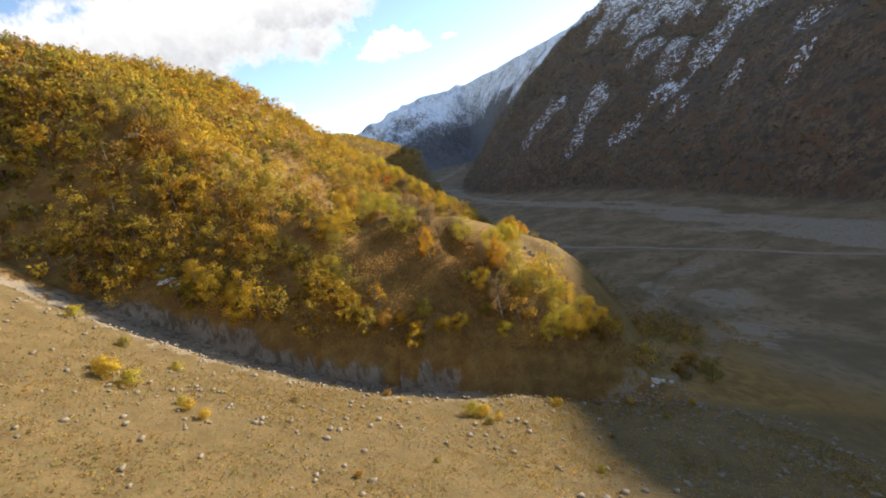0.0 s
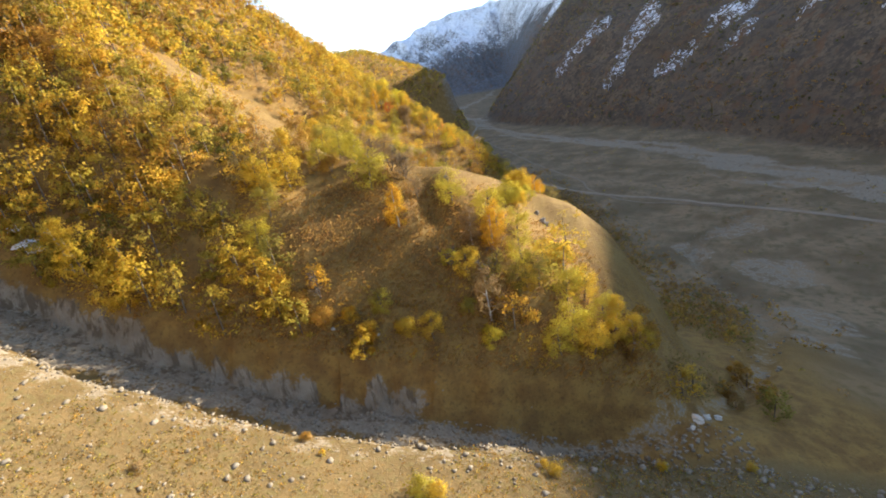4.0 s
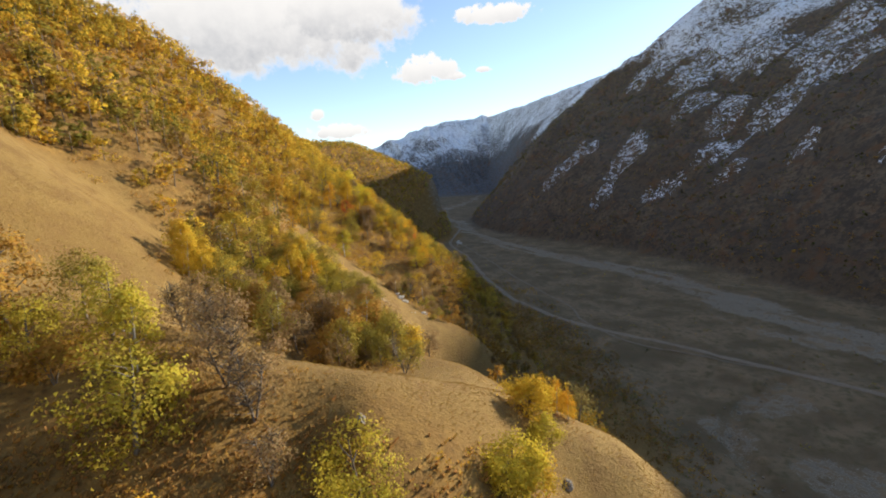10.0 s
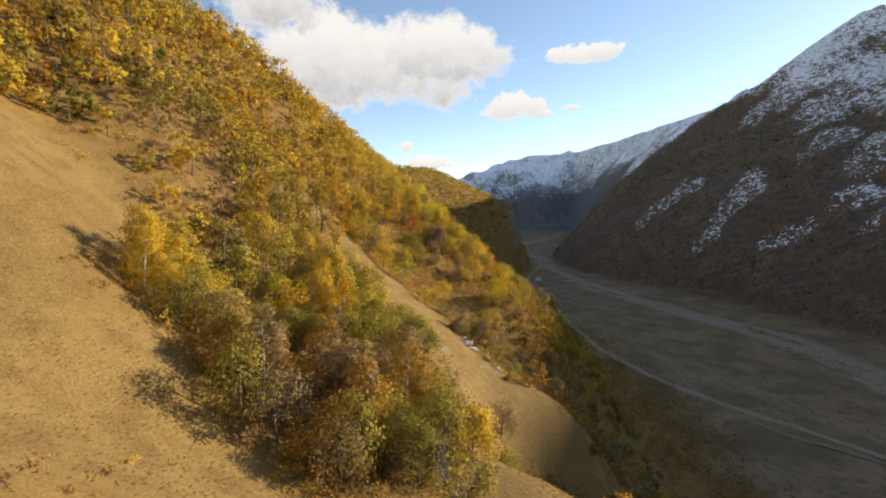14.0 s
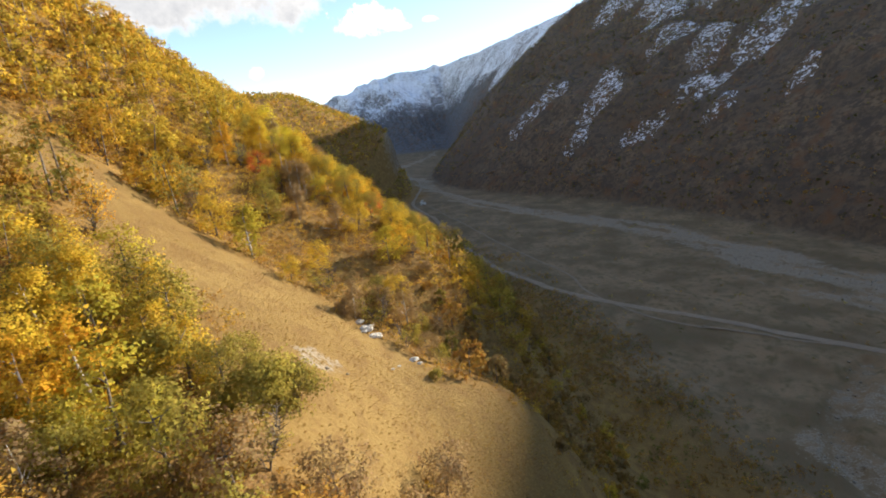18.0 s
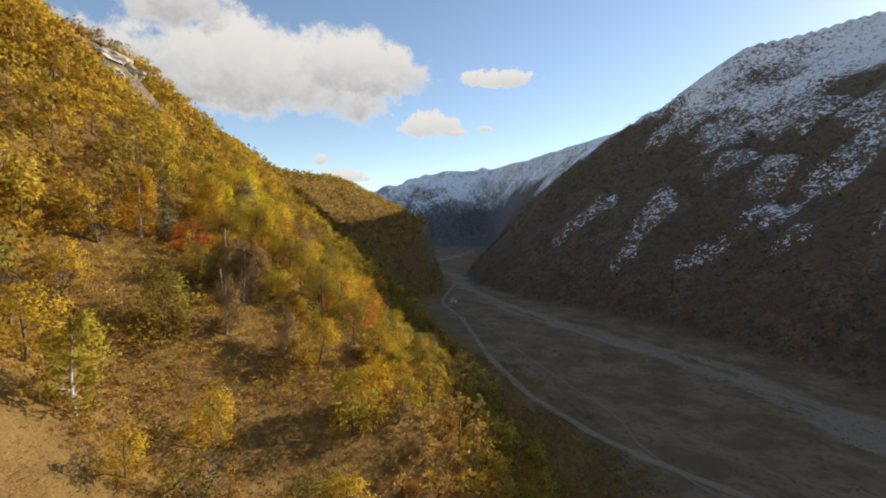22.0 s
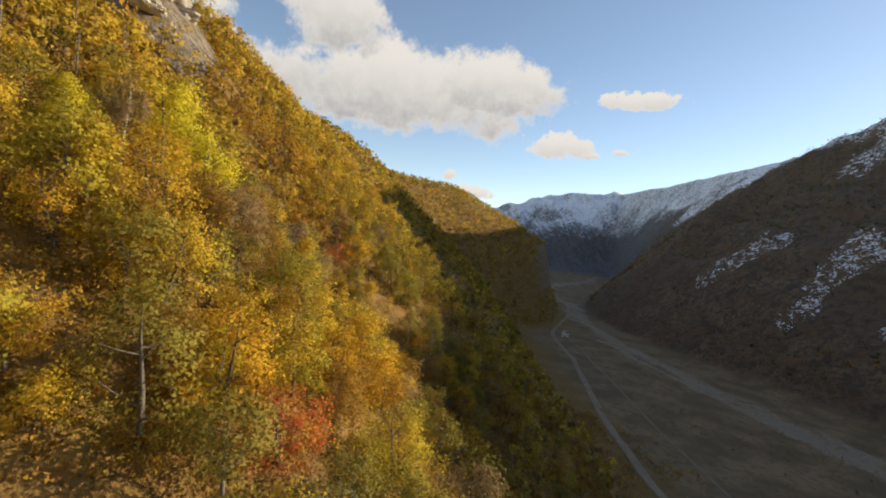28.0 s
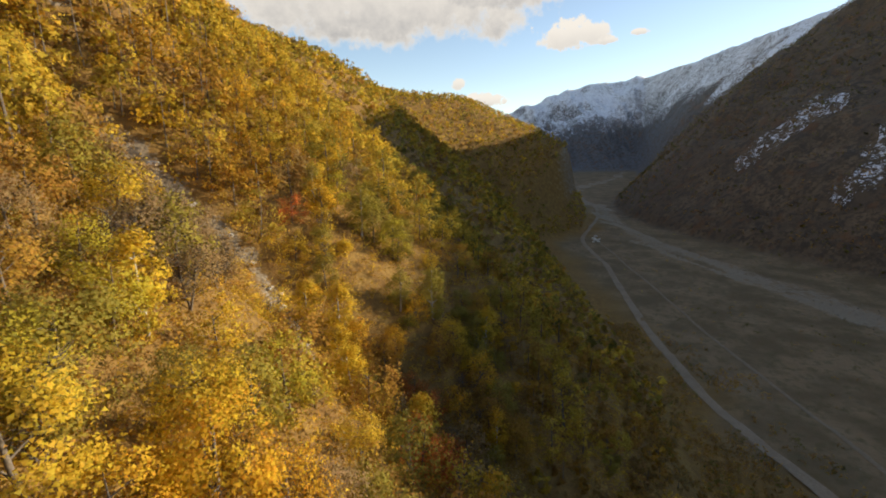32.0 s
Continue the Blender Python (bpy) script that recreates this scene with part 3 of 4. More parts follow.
def make_ground():
    xs = grid_lines(((-1500, 80), (-420, 16), (-190, 4), (-110, 1.5), (75, 3), (200, 5), (420, 10), (1000, 22), (1600, 100), (2600, 0)))
    ys = grid_lines(((-500, 40), (-110, 5), (-45, 1.7), (320, 1.7), (420, 3), (560, 9), (1350, 14), (2000, 17), (3100, 80), (4300, 0)))
    x, y = np.meshgrid(xs, ys)
    z = land(x, y)
    nx, ny = len(xs), len(ys)
    i = (np.arange(ny - 1)[:, None] * nx + np.arange(nx - 1)[None]).ravel()
    me = mesh_of("ground", np.stack([x, y, z], -1).reshape(-1, 3), np.stack([i, i + 1, i + nx + 1, i + nx], 1), [GROUND], smooth_faces=True)
    foot_l, foot_r = along(FOOT_LEFT, y), along(FOOT_RIGHT, y)
    side = stream_side(x, y)
    hill = smooth(-42, 4, foot_l - x) * (side > 64)
    wood = hill * (1 - open_grass(x, y) * (1 - 0.85 * smooth(112, 102, y)))
    flat = smooth(4, 44, x - foot_l + 24 * fractal(x, y, 30, 3, 88)) * smooth(66, 90, y) * (1 - smooth(10, 60, x - foot_r))
    flat = np.maximum(flat, smooth(85, 120, x) * smooth(40, 10, z))
    alp = np.maximum(smooth(-20, 8, x - foot_r), smooth(2100, 2300, y))
    off = away(x, y, BED_LINE)
    braid = smooth(0.16, 0.36, ridged(x + 0.32 * y, 0.2 * y - 0.06 * x, 30, 3, 83))
    bed = (1 - smooth(0.5, 1.0, off / (46 - 18 * smooth(500, 800, y) + 30 * fractal(x, y, 70, 3, 80)))) * (0.15 + 0.5 * braid)
    bed = np.maximum(bed, 0.52 * (1 - smooth(0.3, 1.0, off / (19 + 14 * fractal(x, y, 40, 3, 84)))))
    bed = np.maximum(bed, 0.42 * (1 - smooth(0.2, 1.0, away(x, y, CREEK_LINE) / (7 + 8 * fractal(x, y, 16, 3, 81)))))
    for mx, my, rx, ry in ((130, 244, 12, 16), (150, 205, 20, 22), (126, 150, 14, 18), (108, 124, 9, 12), (168, 262, 18, 14)):
        bed = np.maximum(bed, 0.5 * blob(x, y, mx, my, rx, ry))
    gully = bump(side, 66, 5) * smooth(40, 10, x)
    gravel = np.clip(bed + 0.22 * gully + scree(x, y), 0, 1) + 0.42 * smooth(62.5, 60, side) * smooth(50, 57, side) * smooth(40, 10, x)
    rock = np.clip(0.9 * blob(x, y, -104, 356, 22, 18) + 0.55 * smooth(320, 560, z) * alp, 0, 1)
    nose = bump(y, 985, 110) * smooth(17, 22, foot_l - x) * smooth(44, 36, foot_l - x)
    rock = np.maximum(rock, 0.55 * nose)
    rock = np.maximum(rock, 0.85 * bank(x, y))
    dzy, dzx = np.gradient(z, ys, xs)
    steep = np.hypot(dzx, dzy)
    snow = (0.95 - 0.3 * smooth(0.8, 1.3, steep)) * smooth(305, 445, z + 140 * fractal(x, y, 120, 4, 86) + 0.10 * np.clip(y - 1100, 0, 900)) * alp
    low = np.zeros_like(x)
    for mx, my, rx, ry in ((262, 945, 22, 20), (290, 932, 24, 18), (326, 936, 24, 18), (299, 800, 20, 16), (337, 826, 22, 18), (372, 848, 24, 20), (350, 735, 20, 15), (370, 716, 18, 14), (366, 820, 18, 14),
                           (418, 706, 24, 20), (462, 744, 26, 24), (488, 764, 30, 24), (436, 688, 22, 16), (402, 640, 20, 16), (450, 580, 18, 12), (450, 477, 18, 10), (498, 690, 34, 30), (550, 702, 40, 34),
                           (590, 700, 44, 36), (520, 530, 26, 22), (470, 830, 34, 30), (500, 900, 36, 30), (560, 960, 60, 50), (532, 1062, 70, 40), (640, 760, 60, 50), (600, 860, 60, 50), (660, 640, 60, 40)):
        low = np.maximum(low, blob(x, y, mx, my, 1.2 * rx, 1.2 * ry))
    snow = np.maximum(snow, (0.34 + 0.10 * smooth(100, 300, z)) * low)
    snow = np.maximum(snow, smooth(2250, 2500, y) * smooth(130, 290, z + 70 * fractal(x, y, 160, 4, 87)) * (0.90 - 0.52 * smooth(0.55, 1.0, steep)))
    stony = smooth(66, 60, side)
    point_value(me, "stony", stony.ravel())
    # share of painted distance haze, growing with y
    point_value(me, "far_haze", smooth(1500, 2400, y).ravel())
    for name, v in (("wood", wood), ("plain", flat), ("alp", alp), ("gravel", gravel), ("rock", rock), ("snow", np.clip(snow, 0, 1))):
        point_value(me, name, v.ravel())
    return tagged(new("ground", me), "mountain valley of straw grass, gravel and snowy slopes", "ground", kind="structure")


def ribbon(name, line, width, count, material, label, lift):
    c = curve(line, count)
    d = np.gradient(c, axis=0)
    side = np.stack([d[:, 1], -d[:, 0]], 1) / np.linalg.norm(d, axis=1)[:, None]
    across = np.linspace(-0.5, 0.5, 7)
    wob = 1 + 0.25 * np.array([value_noise(n * 0.31, 3.0, 5) for n in range(count)])
    p = c[:, None] + side[:, None] * (across[None, :, None] * width * wob[:, None, None])
    z = land(p[..., 0], p[..., 1]) + lift + np.array([-0.12, 0.05, -0.04, 0.09, -0.04, 0.05, -0.12])
    z = np.maximum(z, land(c[:, 0], c[:, 1])[:, None] + lift - 0.12)
    verts = np.concatenate([p, z[..., None]], -1).reshape(-1, 3)
    i = (np.arange(count - 1)[:, None] * 7 + np.arange(6)[None]).ravel()
    me = mesh_of(name, verts, np.stack([i, i + 7, i + 8, i + 1], 1), [material], smooth_faces=True)
    return tagged(new(name, me), label, "road", kind="structure")


make_ground()
ribbon("road", ROAD_LINE, 5.0, 420, GRAVEL_ROAD, "pale gravel road with worn wheel ruts through the valley", 0.32)
ribbon("side_track", TRACK_LINE, 2.1, 240, DIRT_TRACK, "faint gravel track branching off the valley road", 0.26)


# ---- trees ----
def part(name, me, parent, label=""):
    ob = new(name, me)
    ob.parent = parent
    return tagged(ob, label)


def unit(v):
    return v / (np.linalg.norm(v, axis=-1, keepdims=True) + 1e-6)


def tree_meshes(shape, colour, seed, fine=False):
    """Trunk with limbs, and crown, for a tree about 1 unit per metre."""
    rng = np.random.default_rng(seed)
    tall, wide, bare = {"broad": (8.0, 2.9, 0.07), "round": (6.5, 2.7, 0.03), "slim": (9.0, 2.2, 0.04), "shrub": (3.0, 1.9, 0.0), "twiggy": (6.0, 2.2, 0.15)}[shape]
    stems, tips = [], []
    count = 3 if shape in ("shrub", "twiggy") else 1
    for n in range(count):
        lean = rng.normal(0, 0.05 if count == 1 else 0.22, 2)
        h = tall * rng.uniform(0.8, 0.95)
        pts = [(lean[0] * h * f + 0.12 * math.sin(5 * f + n), lean[1] * h * f + 0.1 * math.cos(4 * f), h * f - 0.4 * (f == 0)) for f in np.linspace(0, 1, 6)]
        r = 0.018 * tall / count**0.5 + 0.02
        stems.append(tube(pts, r * np.array([1.25, 0.95, 0.8, 0.6, 0.4, 0.15]), 6))
        for k in range(7 if count == 1 else 40 if shape == "twiggy" else 6):
            f = rng.uniform(max(bare, 0.15), 0.9)
            a = rng.uniform(0, 2 * math.pi)
            base = np.array([np.interp(f, np.linspace(0, 1, 6), [q[c] for q in pts]) for c in range(3)])
            reach = wide * (1 - 0.55 * f) * rng.uniform(0.6, 1.0)
            tip = base + np.array([math.cos(a) * reach, math.sin(a) * reach, reach * rng.uniform(0.35, 0.9)])
            mid = (base + tip) / 2 + rng.normal(0, 0.12, 3)
            stems.append(tube([base, mid, tip], [r * 0.45, r * 0.28, r * 0.08], 4))
            tips.append(tip)
    v, f = joined(stems)
    bark = BIRCH if shape == "slim" else BARK
    trunk = mesh_of("trunk", v, f, [bark], smooth_faces=True)
    clumps = 56 if shape in ("broad", "slim") else 42
    per = 120 if fine and colour == "yellow" else 100 if fine else 48
    if shape == "twiggy":
        per = 46 if fine else 20
    f = rng.beta(1.4, 1.3, clumps)
    level = bare + (1 - bare) * f
    profile = {"broad": np.sin(math.pi * np.clip(0.12 + 0.85 * f, 0, 1)) ** 0.65, "round": np.sin(math.pi * np.clip(0.16 + 0.8 * f, 0, 1)) ** 0.55,
               "slim": np.sin(math.pi * np.clip(0.2 + 0.78 * f, 0, 1)) ** 0.9, "shrub": np.cos(0.5 * math.pi * f) ** 0.6, "twiggy": np.sin(math.pi * np.clip(0.2 + 0.75 * f, 0, 1)) ** 0.6}[shape]
    a = rng.uniform(0, 2 * math.pi, clumps)
    r = wide * profile * np.sqrt(rng.uniform(0.4, 1.0, clumps)) * (1 + 0.22 * np.sin(3 * a + seed))
    mids = np.stack([r * np.cos(a), r * np.sin(a), level * tall], 1)
    mids[: len(tips)] = np.array(tips)[: clumps]
    spread = 0.14 * wide + 0.10
    p = (mids[:, None] + rng.normal(0, spread, (clumps, per, 3)) * (1, 1, 0.75)).reshape(-1, 3)
    p[:, 2] = np.maximum(p[:, 2], 0.1)
    out = p - (0, 0, 0.5 * tall)
    out = out / np.linalg.norm(out, axis=1)[:, None]
    v, f = leaf_sprays(p, (0.088 if fine else 0.115) + (0.004 if fine else 0.007) * tall, rng, out)
    crown = mesh_of("crown", v, f, [LEAVES[colour]])
    lobe = (p.reshape(clumps, per, 3) - mids[:, None]).reshape(-1, 3)
    lobe = lobe / (np.linalg.norm(lobe, axis=1)[:, None] + 1e-6)
    point_vector(crown, "puff", np.repeat(unit(0.9 * out + 0.5 * lobe), 3, 0))
    return trunk, crown


LOOKS = {"gold": "golden-yellow autumn", "yellow": "bright lemon-yellow autumn", "orange": "orange autumn", "rust": "rust-brown autumn", "red": "deep red autumn", "lime": "yellow-green",
         "olive": "olive and ochre", "green": "dull green", "grey": "grey-green", "bare": "half-bare brown"}
SHAPES = {"broad": "tree with a broad uneven crown", "round": "tree with a rounded crown", "slim": "birch with a narrow crown", "shrub": "bush branching from the ground",
          "twiggy": "thicket of thin bare stems"}
MADE = {}


def plant(shape, colour, x, y, size, turn, where="on the hillside", fine=False):
    key = (shape, colour, fine)
    z = float(land(x, y)) - 0.15
    m = Matrix.Translation((x, y, z)) @ Matrix.Rotation(turn, 4, "Z")
    if key not in MADE:
        name = "bush" if shape in ("shrub", "twiggy") else "tree"
        ob = new(name)
        trunk, crown = tree_meshes(shape, colour, len(MADE) * 7 + 3, fine)
        part("trunk", trunk, ob)
        part("crown", crown, ob)
        tagged(ob, f"{LOOKS[colour]} {SHAPES[shape]} {where}", name, f"{name}s on the hillside")
        ob.matrix_basis = m @ Matrix.Diagonal((size, size, size, 1))
        MADE[key] = ob
        return ob
    src = MADE[key]
    ob = copy_thing(src, m)
    ob.scale = (size, size, size)
    return ob


# trees that stand out along the flight: shape, colour, x, y, size
MARKED = (
    ("broad", "gold", -41, 95, 1.1), ("round", "lime", -19.5, 102.5, 1.45), ("slim", "orange", -14.3, 94, 1.02), ("twiggy", "bare", -12, 106.5, 1.35),
    ("twiggy", "bare", -15, 109, 1.3), ("twiggy", "bare", -17.5, 113, 1.3), ("twiggy", "bare", -20, 117, 1.2), ("twiggy", "bare", -10, 103.5, 1),
    ("round", "lime", -2.4, 101, 1.2), ("slim", "bare", 0.4, 92, 0.95), ("slim", "orange", 4.4, 91.5, 1), ("broad", "lime", 5, 97, 1.05),
    ("round", "gold", -1.6, 86.5, 0.95), ("slim", "orange", 5.8, 94, 0.95), ("round", "lime", 10.8, 97.5, 1), ("shrub", "lime", 11, 109, 1.7),
    ("shrub", "gold", 13.5, 111, 1.4), ("round", "lime", 10, 107, 0.7), ("slim", "orange", 21, 128, 0.55), ("slim", "orange", 22.5, 127, 0.5),
    ("shrub", "gold", 15.5, 123, 1.6), ("shrub", "gold", 18, 125.5, 1.3), ("shrub", "lime", 17, 120, 1.2), ("round", "lime", 10, 90, 1.15),
    ("round", "green", 12.5, 87, 1.1), ("round", "lime", 18, 87, 1.25), ("broad", "gold", 22, 89, 1), ("round", "lime", 17, 80.5, 1.2),
    ("round", "lime", 13.5, 77, 1.15), ("broad", "gold", 20, 77.5, 1.05), ("round", "gold", 25, 80, 1), ("slim", "gold", 29, 80.5, 0.95),
    ("round", "gold", 31.5, 81.5, 0.8), ("round", "lime", 24.5, 84.5, 1.1), ("round", "green", 8, 85, 0.95), ("slim", "gold", 27, 84, 0.9),
    ("round", "gold", 15, 93, 0.9), ("shrub", "gold", 20, 97, 1.5), ("round", "gold", -10, 77.5, 0.85), ("round", "lime", -18.7, 80, 0.8),
    ("shrub", "orange", -21.6, 76.8, 1), ("shrub", "gold", -15, 77.5, 1.1), ("shrub", "lime", 1, 77.5, 1.1), ("broad", "gold", -63, 77, 1.25),
    ("broad", "gold", -69, 79.5, 1.4), ("slim", "gold", -73, 81, 1.2), ("round", "lime", -41, 87, 1), ("slim", "gold", -37, 104, 1.15),
    ("round", "lime", -27, 112.5, 1.15), ("round", "lime", -31, 108, 1), ("twiggy", "bare", -24, 119, 1.2), ("round", "olive", -31, 115, 1.1),
    ("round", "orange", -38, 81, 0.9), ("round", "olive", -39, 92, 1.1), ("shrub", "rust", -34, 78.5, 1.3), ("shrub", "rust", -29, 77.5, 1.2),
    ("shrub", "orange", -25, 78.5, 0.9), ("slim", "gold", -44, 158, 1.16), ("slim", "gold", -41, 160, 1.1), ("broad", "gold", -38, 162, 0.98),
    ("slim", "gold", -30, 190, 1.1), ("round", "green", -29, 164, 0.85), ("round", "olive", -16, 183, 0.92), ("slim", "gold", -31, 186, 1.04),
    ("round", "olive", -31, 171, 0.98), ("round", "green", -29, 174, 0.92), ("round", "green", -19, 177, 0.73), ("shrub", "olive", -21, 184, 1.71),
    ("broad", "gold", -34, 195, 1.1), ("round", "red", -29, 261, 0.92), ("round", "red", -4, 276, 1.04), ("broad", "grey", 3, 269, 1.16),
    ("broad", "gold", 2, 261, 1.16), ("broad", "orange", 13.8, 290.9, 0.9), ("broad", "gold", -7, 255, 1.1), ("broad", "orange", -4.3, 292.5, 1.15),
    ("round", "lime", -6.7, 281.9, 1.1), ("round", "red", -0.2, 317.1, 1.15), ("round", "red", 1.5, 318.8, 1), ("round", "gold", -3.4, 308.1, 0.8),
    ("broad", "gold", -6.7, 294.2, 1.1), ("round", "orange", -2.6, 295.8, 1), ("round", "orange", -5.9, 287.6, 1), ("broad", "gold", -9.2, 286.8, 1.1),
    ("round", "red", -37.5, 352.5, 0.95), ("round", "lime", -16.6, 297.5, 1), ("round", "lime", -13.3, 289.3, 1), ("twiggy", "bare", -22.3, 304, 1.4),
    ("twiggy", "bare", -25.6, 309.8, 1.4), ("twiggy", "bare", -19.8, 307.3, 1.2), ("twiggy", "bare", -28.9, 317.1, 1.3), ("twiggy", "bare", -33, 320, 1.5),
    ("twiggy", "bare", -36, 325, 1.4), ("twiggy", "bare", -30, 324, 1.3), ("twiggy", "bare", -40, 330, 1.3), ("twiggy", "bare", -25, 317, 1.2), ("twiggy", "bare", -44, 334, 1.2), ("round", "red", -7, 342, 1.0), ("round", "red", -9.8, 343, 0.85),
    ("round", "gold", -41, 375, 1.25), ("broad", "orange", -58, 366, 1.2), ("broad", "gold", -54.5, 380, 1.25), ("round", "green", -28, 347, 1), ("round", "olive", -31, 352, 0.9), ("round", "lime", -21.9, 300, 0.9), ("slim", "gold", -9.4, 319, 0.9), ("slim", "gold", -42, 156, 1),
    ("slim", "gold", -45, 161, 1.05), ("broad", "gold", -40, 157, 0.85), ("round", "gold", -36, 164, 0.8), ("round", "green", -25, 168, 0.9),
    ("round", "olive", -22, 172, 0.95), ("shrub", "lime", -26, 176, 1.4), ("round", "olive", -15, 186, 0.8), ("shrub", "green", -11, 186, 1.5),
    ("round", "olive", -34, 168, 0.9), ("slim", "bare", -20, 260, 1.16), ("slim", "bare", -22, 259, 1.04), ("slim", "bare", -19, 262, 1.1),
    ("slim", "bare", -12, 255, 0.85), ("slim", "bare", -20, 253, 0.98), ("shrub", "olive", -13, 181, 1.9), ("broad", "gold", -29.5, 180, 1.25),
    ("slim", "orange", -27, 177, 1), ("round", "olive", -9, 153, 1.1), ("round", "green", -6, 150.5, 0.9), ("shrub", "gold", -1, 160, 1.9),
    ("shrub", "lime", -12, 158, 1.8), ("round", "olive", -17, 163, 1), ("broad", "yellow", -33, 292, 1.45), ("broad", "yellow", -24.5, 288.5, 1.3),
    ("round", "lime", -22.5, 287, 1), ("slim", "yellow", -31, 278.5, 0.8), ("slim", "orange", -35, 258, 1.15), ("round", "yellow", -40, 276, 0.7))


def cover(x, y):
    """How thickly the slope is wooded, 0 to 1."""
    c = 1.1 - 1.1 * open_grass(x, y)
    c = c * (1 - np.clip(2.2 * scree(x, y), 0, 1))
    d = along(FOOT_LEFT, y) - x
    c = c * smooth(4, 16, d)
    beside = y - gully_line(x) + 5 * fractal(x, y, 12, 2, 91)
    c = c * (1 - 0.9 * smooth(-24, -17, beside) * smooth(2, -1, beside) * smooth(-8, -14, x) * smooth(-72, -60, x))
    c = c * (1 - 0.6 * blob(x, y, -18, 304, 9, 8))
    c = c * (1 - 0.5 * smooth(2, 10, x) * bump(y, 205, 25))
    c = np.where(stream_side(x, y) < 73.4, 0, c)
    c = np.where((y < 128) & (x > -36), 0.25 * c, c)
    c = c * (1 - 0.88 * blob(x, y, -16, 245, 25, 15))
    c = c * (1 - np.clip(1.3 * blob(x, y, -103, 356, 20, 20), 0, 1))
    return c * (0.8 + 0.5 * fractal(x, y, 24, 3, 90))


def spots(x0, x1, y0, y1, step, rng):
    x, y = np.meshgrid(np.arange(x0, x1, step), np.arange(y0, y1, step))
    x = x.ravel() + rng.uniform(-0.48, 0.48, x.size) * step
    y = y.ravel() + rng.uniform(-0.48, 0.48, y.size) * step
    return x, y


def crowns(x, y, tall, wide, tint, clumps, per, size, rng, name, label, group_trunk=True):
    """Many trees in one mesh: leaf sprays in clumps over short tapered trunks."""
    n = len(x)
    z = land(x, y)
    f = rng.beta(1.15, 1.3, (n, clumps))
    a = rng.uniform(0, 2 * math.pi, (n, clumps))
    prof = np.sin(math.pi * np.clip(0.22 + 0.75 * f, 0, 1)) ** 0.6
    r = wide[:, None] * prof * np.sqrt(rng.uniform(0.4, 1, (n, clumps))) * (1 + 0.25 * np.sin(2 * a + rng.uniform(0, 6, (n, 1))))
    mid = np.stack([x[:, None] + r * np.cos(a), y[:, None] + r * np.sin(a), z[:, None] + tall[:, None] * (0.03 + 0.95 * f)], -1)
    p = mid[:, :, None] + rng.normal(0, 1, (n, clumps, per, 3)) * (0.16 * wide)[:, None, None, None] * (1, 1, 0.75)
    heart = np.stack([x, y, z + 0.45 * tall], -1)[:, None, None]
    out = p - heart
    out = out / (np.linalg.norm(out, axis=-1, keepdims=True) + 1e-6)
    v, q = leaf_sprays(p.reshape(-1, 3), np.repeat(size, clumps * per), rng, out.reshape(-1, 3))
    own = np.repeat(tint, clumps * per * 3)
    face = np.repeat(unit(out + 0.4 * unit(p - mid[:, :, None])).reshape(-1, 3), 3, 0)
    slots = np.zeros(len(q), int)
    if group_trunk:
        ang = np.arange(4) * math.pi / 2
        ring = np.stack([np.cos(ang), np.sin(ang)], -1)
        foot = np.stack([x, y, z - 0.3], -1)
        lean = rng.normal(0, 0.05, (n, 2)) * tall[:, None]
        low = np.concatenate([foot[:, None, :2] + ring * (0.022 * tall)[:, None, None], np.repeat(foot[:, None, 2:], 4, 1)], -1)
        high = np.concatenate([foot[:, None, :2] + lean[:, None] + ring * (0.006 * tall)[:, None, None], np.repeat((foot[:, 2] + 0.85 * tall)[:, None, None], 4, 1)], -1)
        tv = np.concatenate([low, high], 1).reshape(-1, 3)
        b = (np.arange(n) * 8)[:, None, None]
        k = np.arange(4)
        tq = (b + np.stack([k, (k + 1) % 4, (k + 1) % 4 + 4, k + 4], -1)[None]).reshape(-1, 4) + len(v)
        tq = np.concatenate([tq[:, [0, 1, 2]], tq[:, [0, 2, 3]]])
        v, q = np.concatenate([v, tv]), np.concatenate([q, tq])
        own = np.concatenate([own, np.zeros(len(tv))])
        face = np.concatenate([face, np.zeros((len(tv), 3))])
        slots = np.concatenate([slots, np.ones(len(tq), int)])
    me = mesh_of(name, v, q, [WOOD_LEAVES, BARK], slots)
    point_value(me, "tint", own)
    point_vector(me, "puff", face)
    return tagged(new(name, me), label, "trees", kind="stuff")


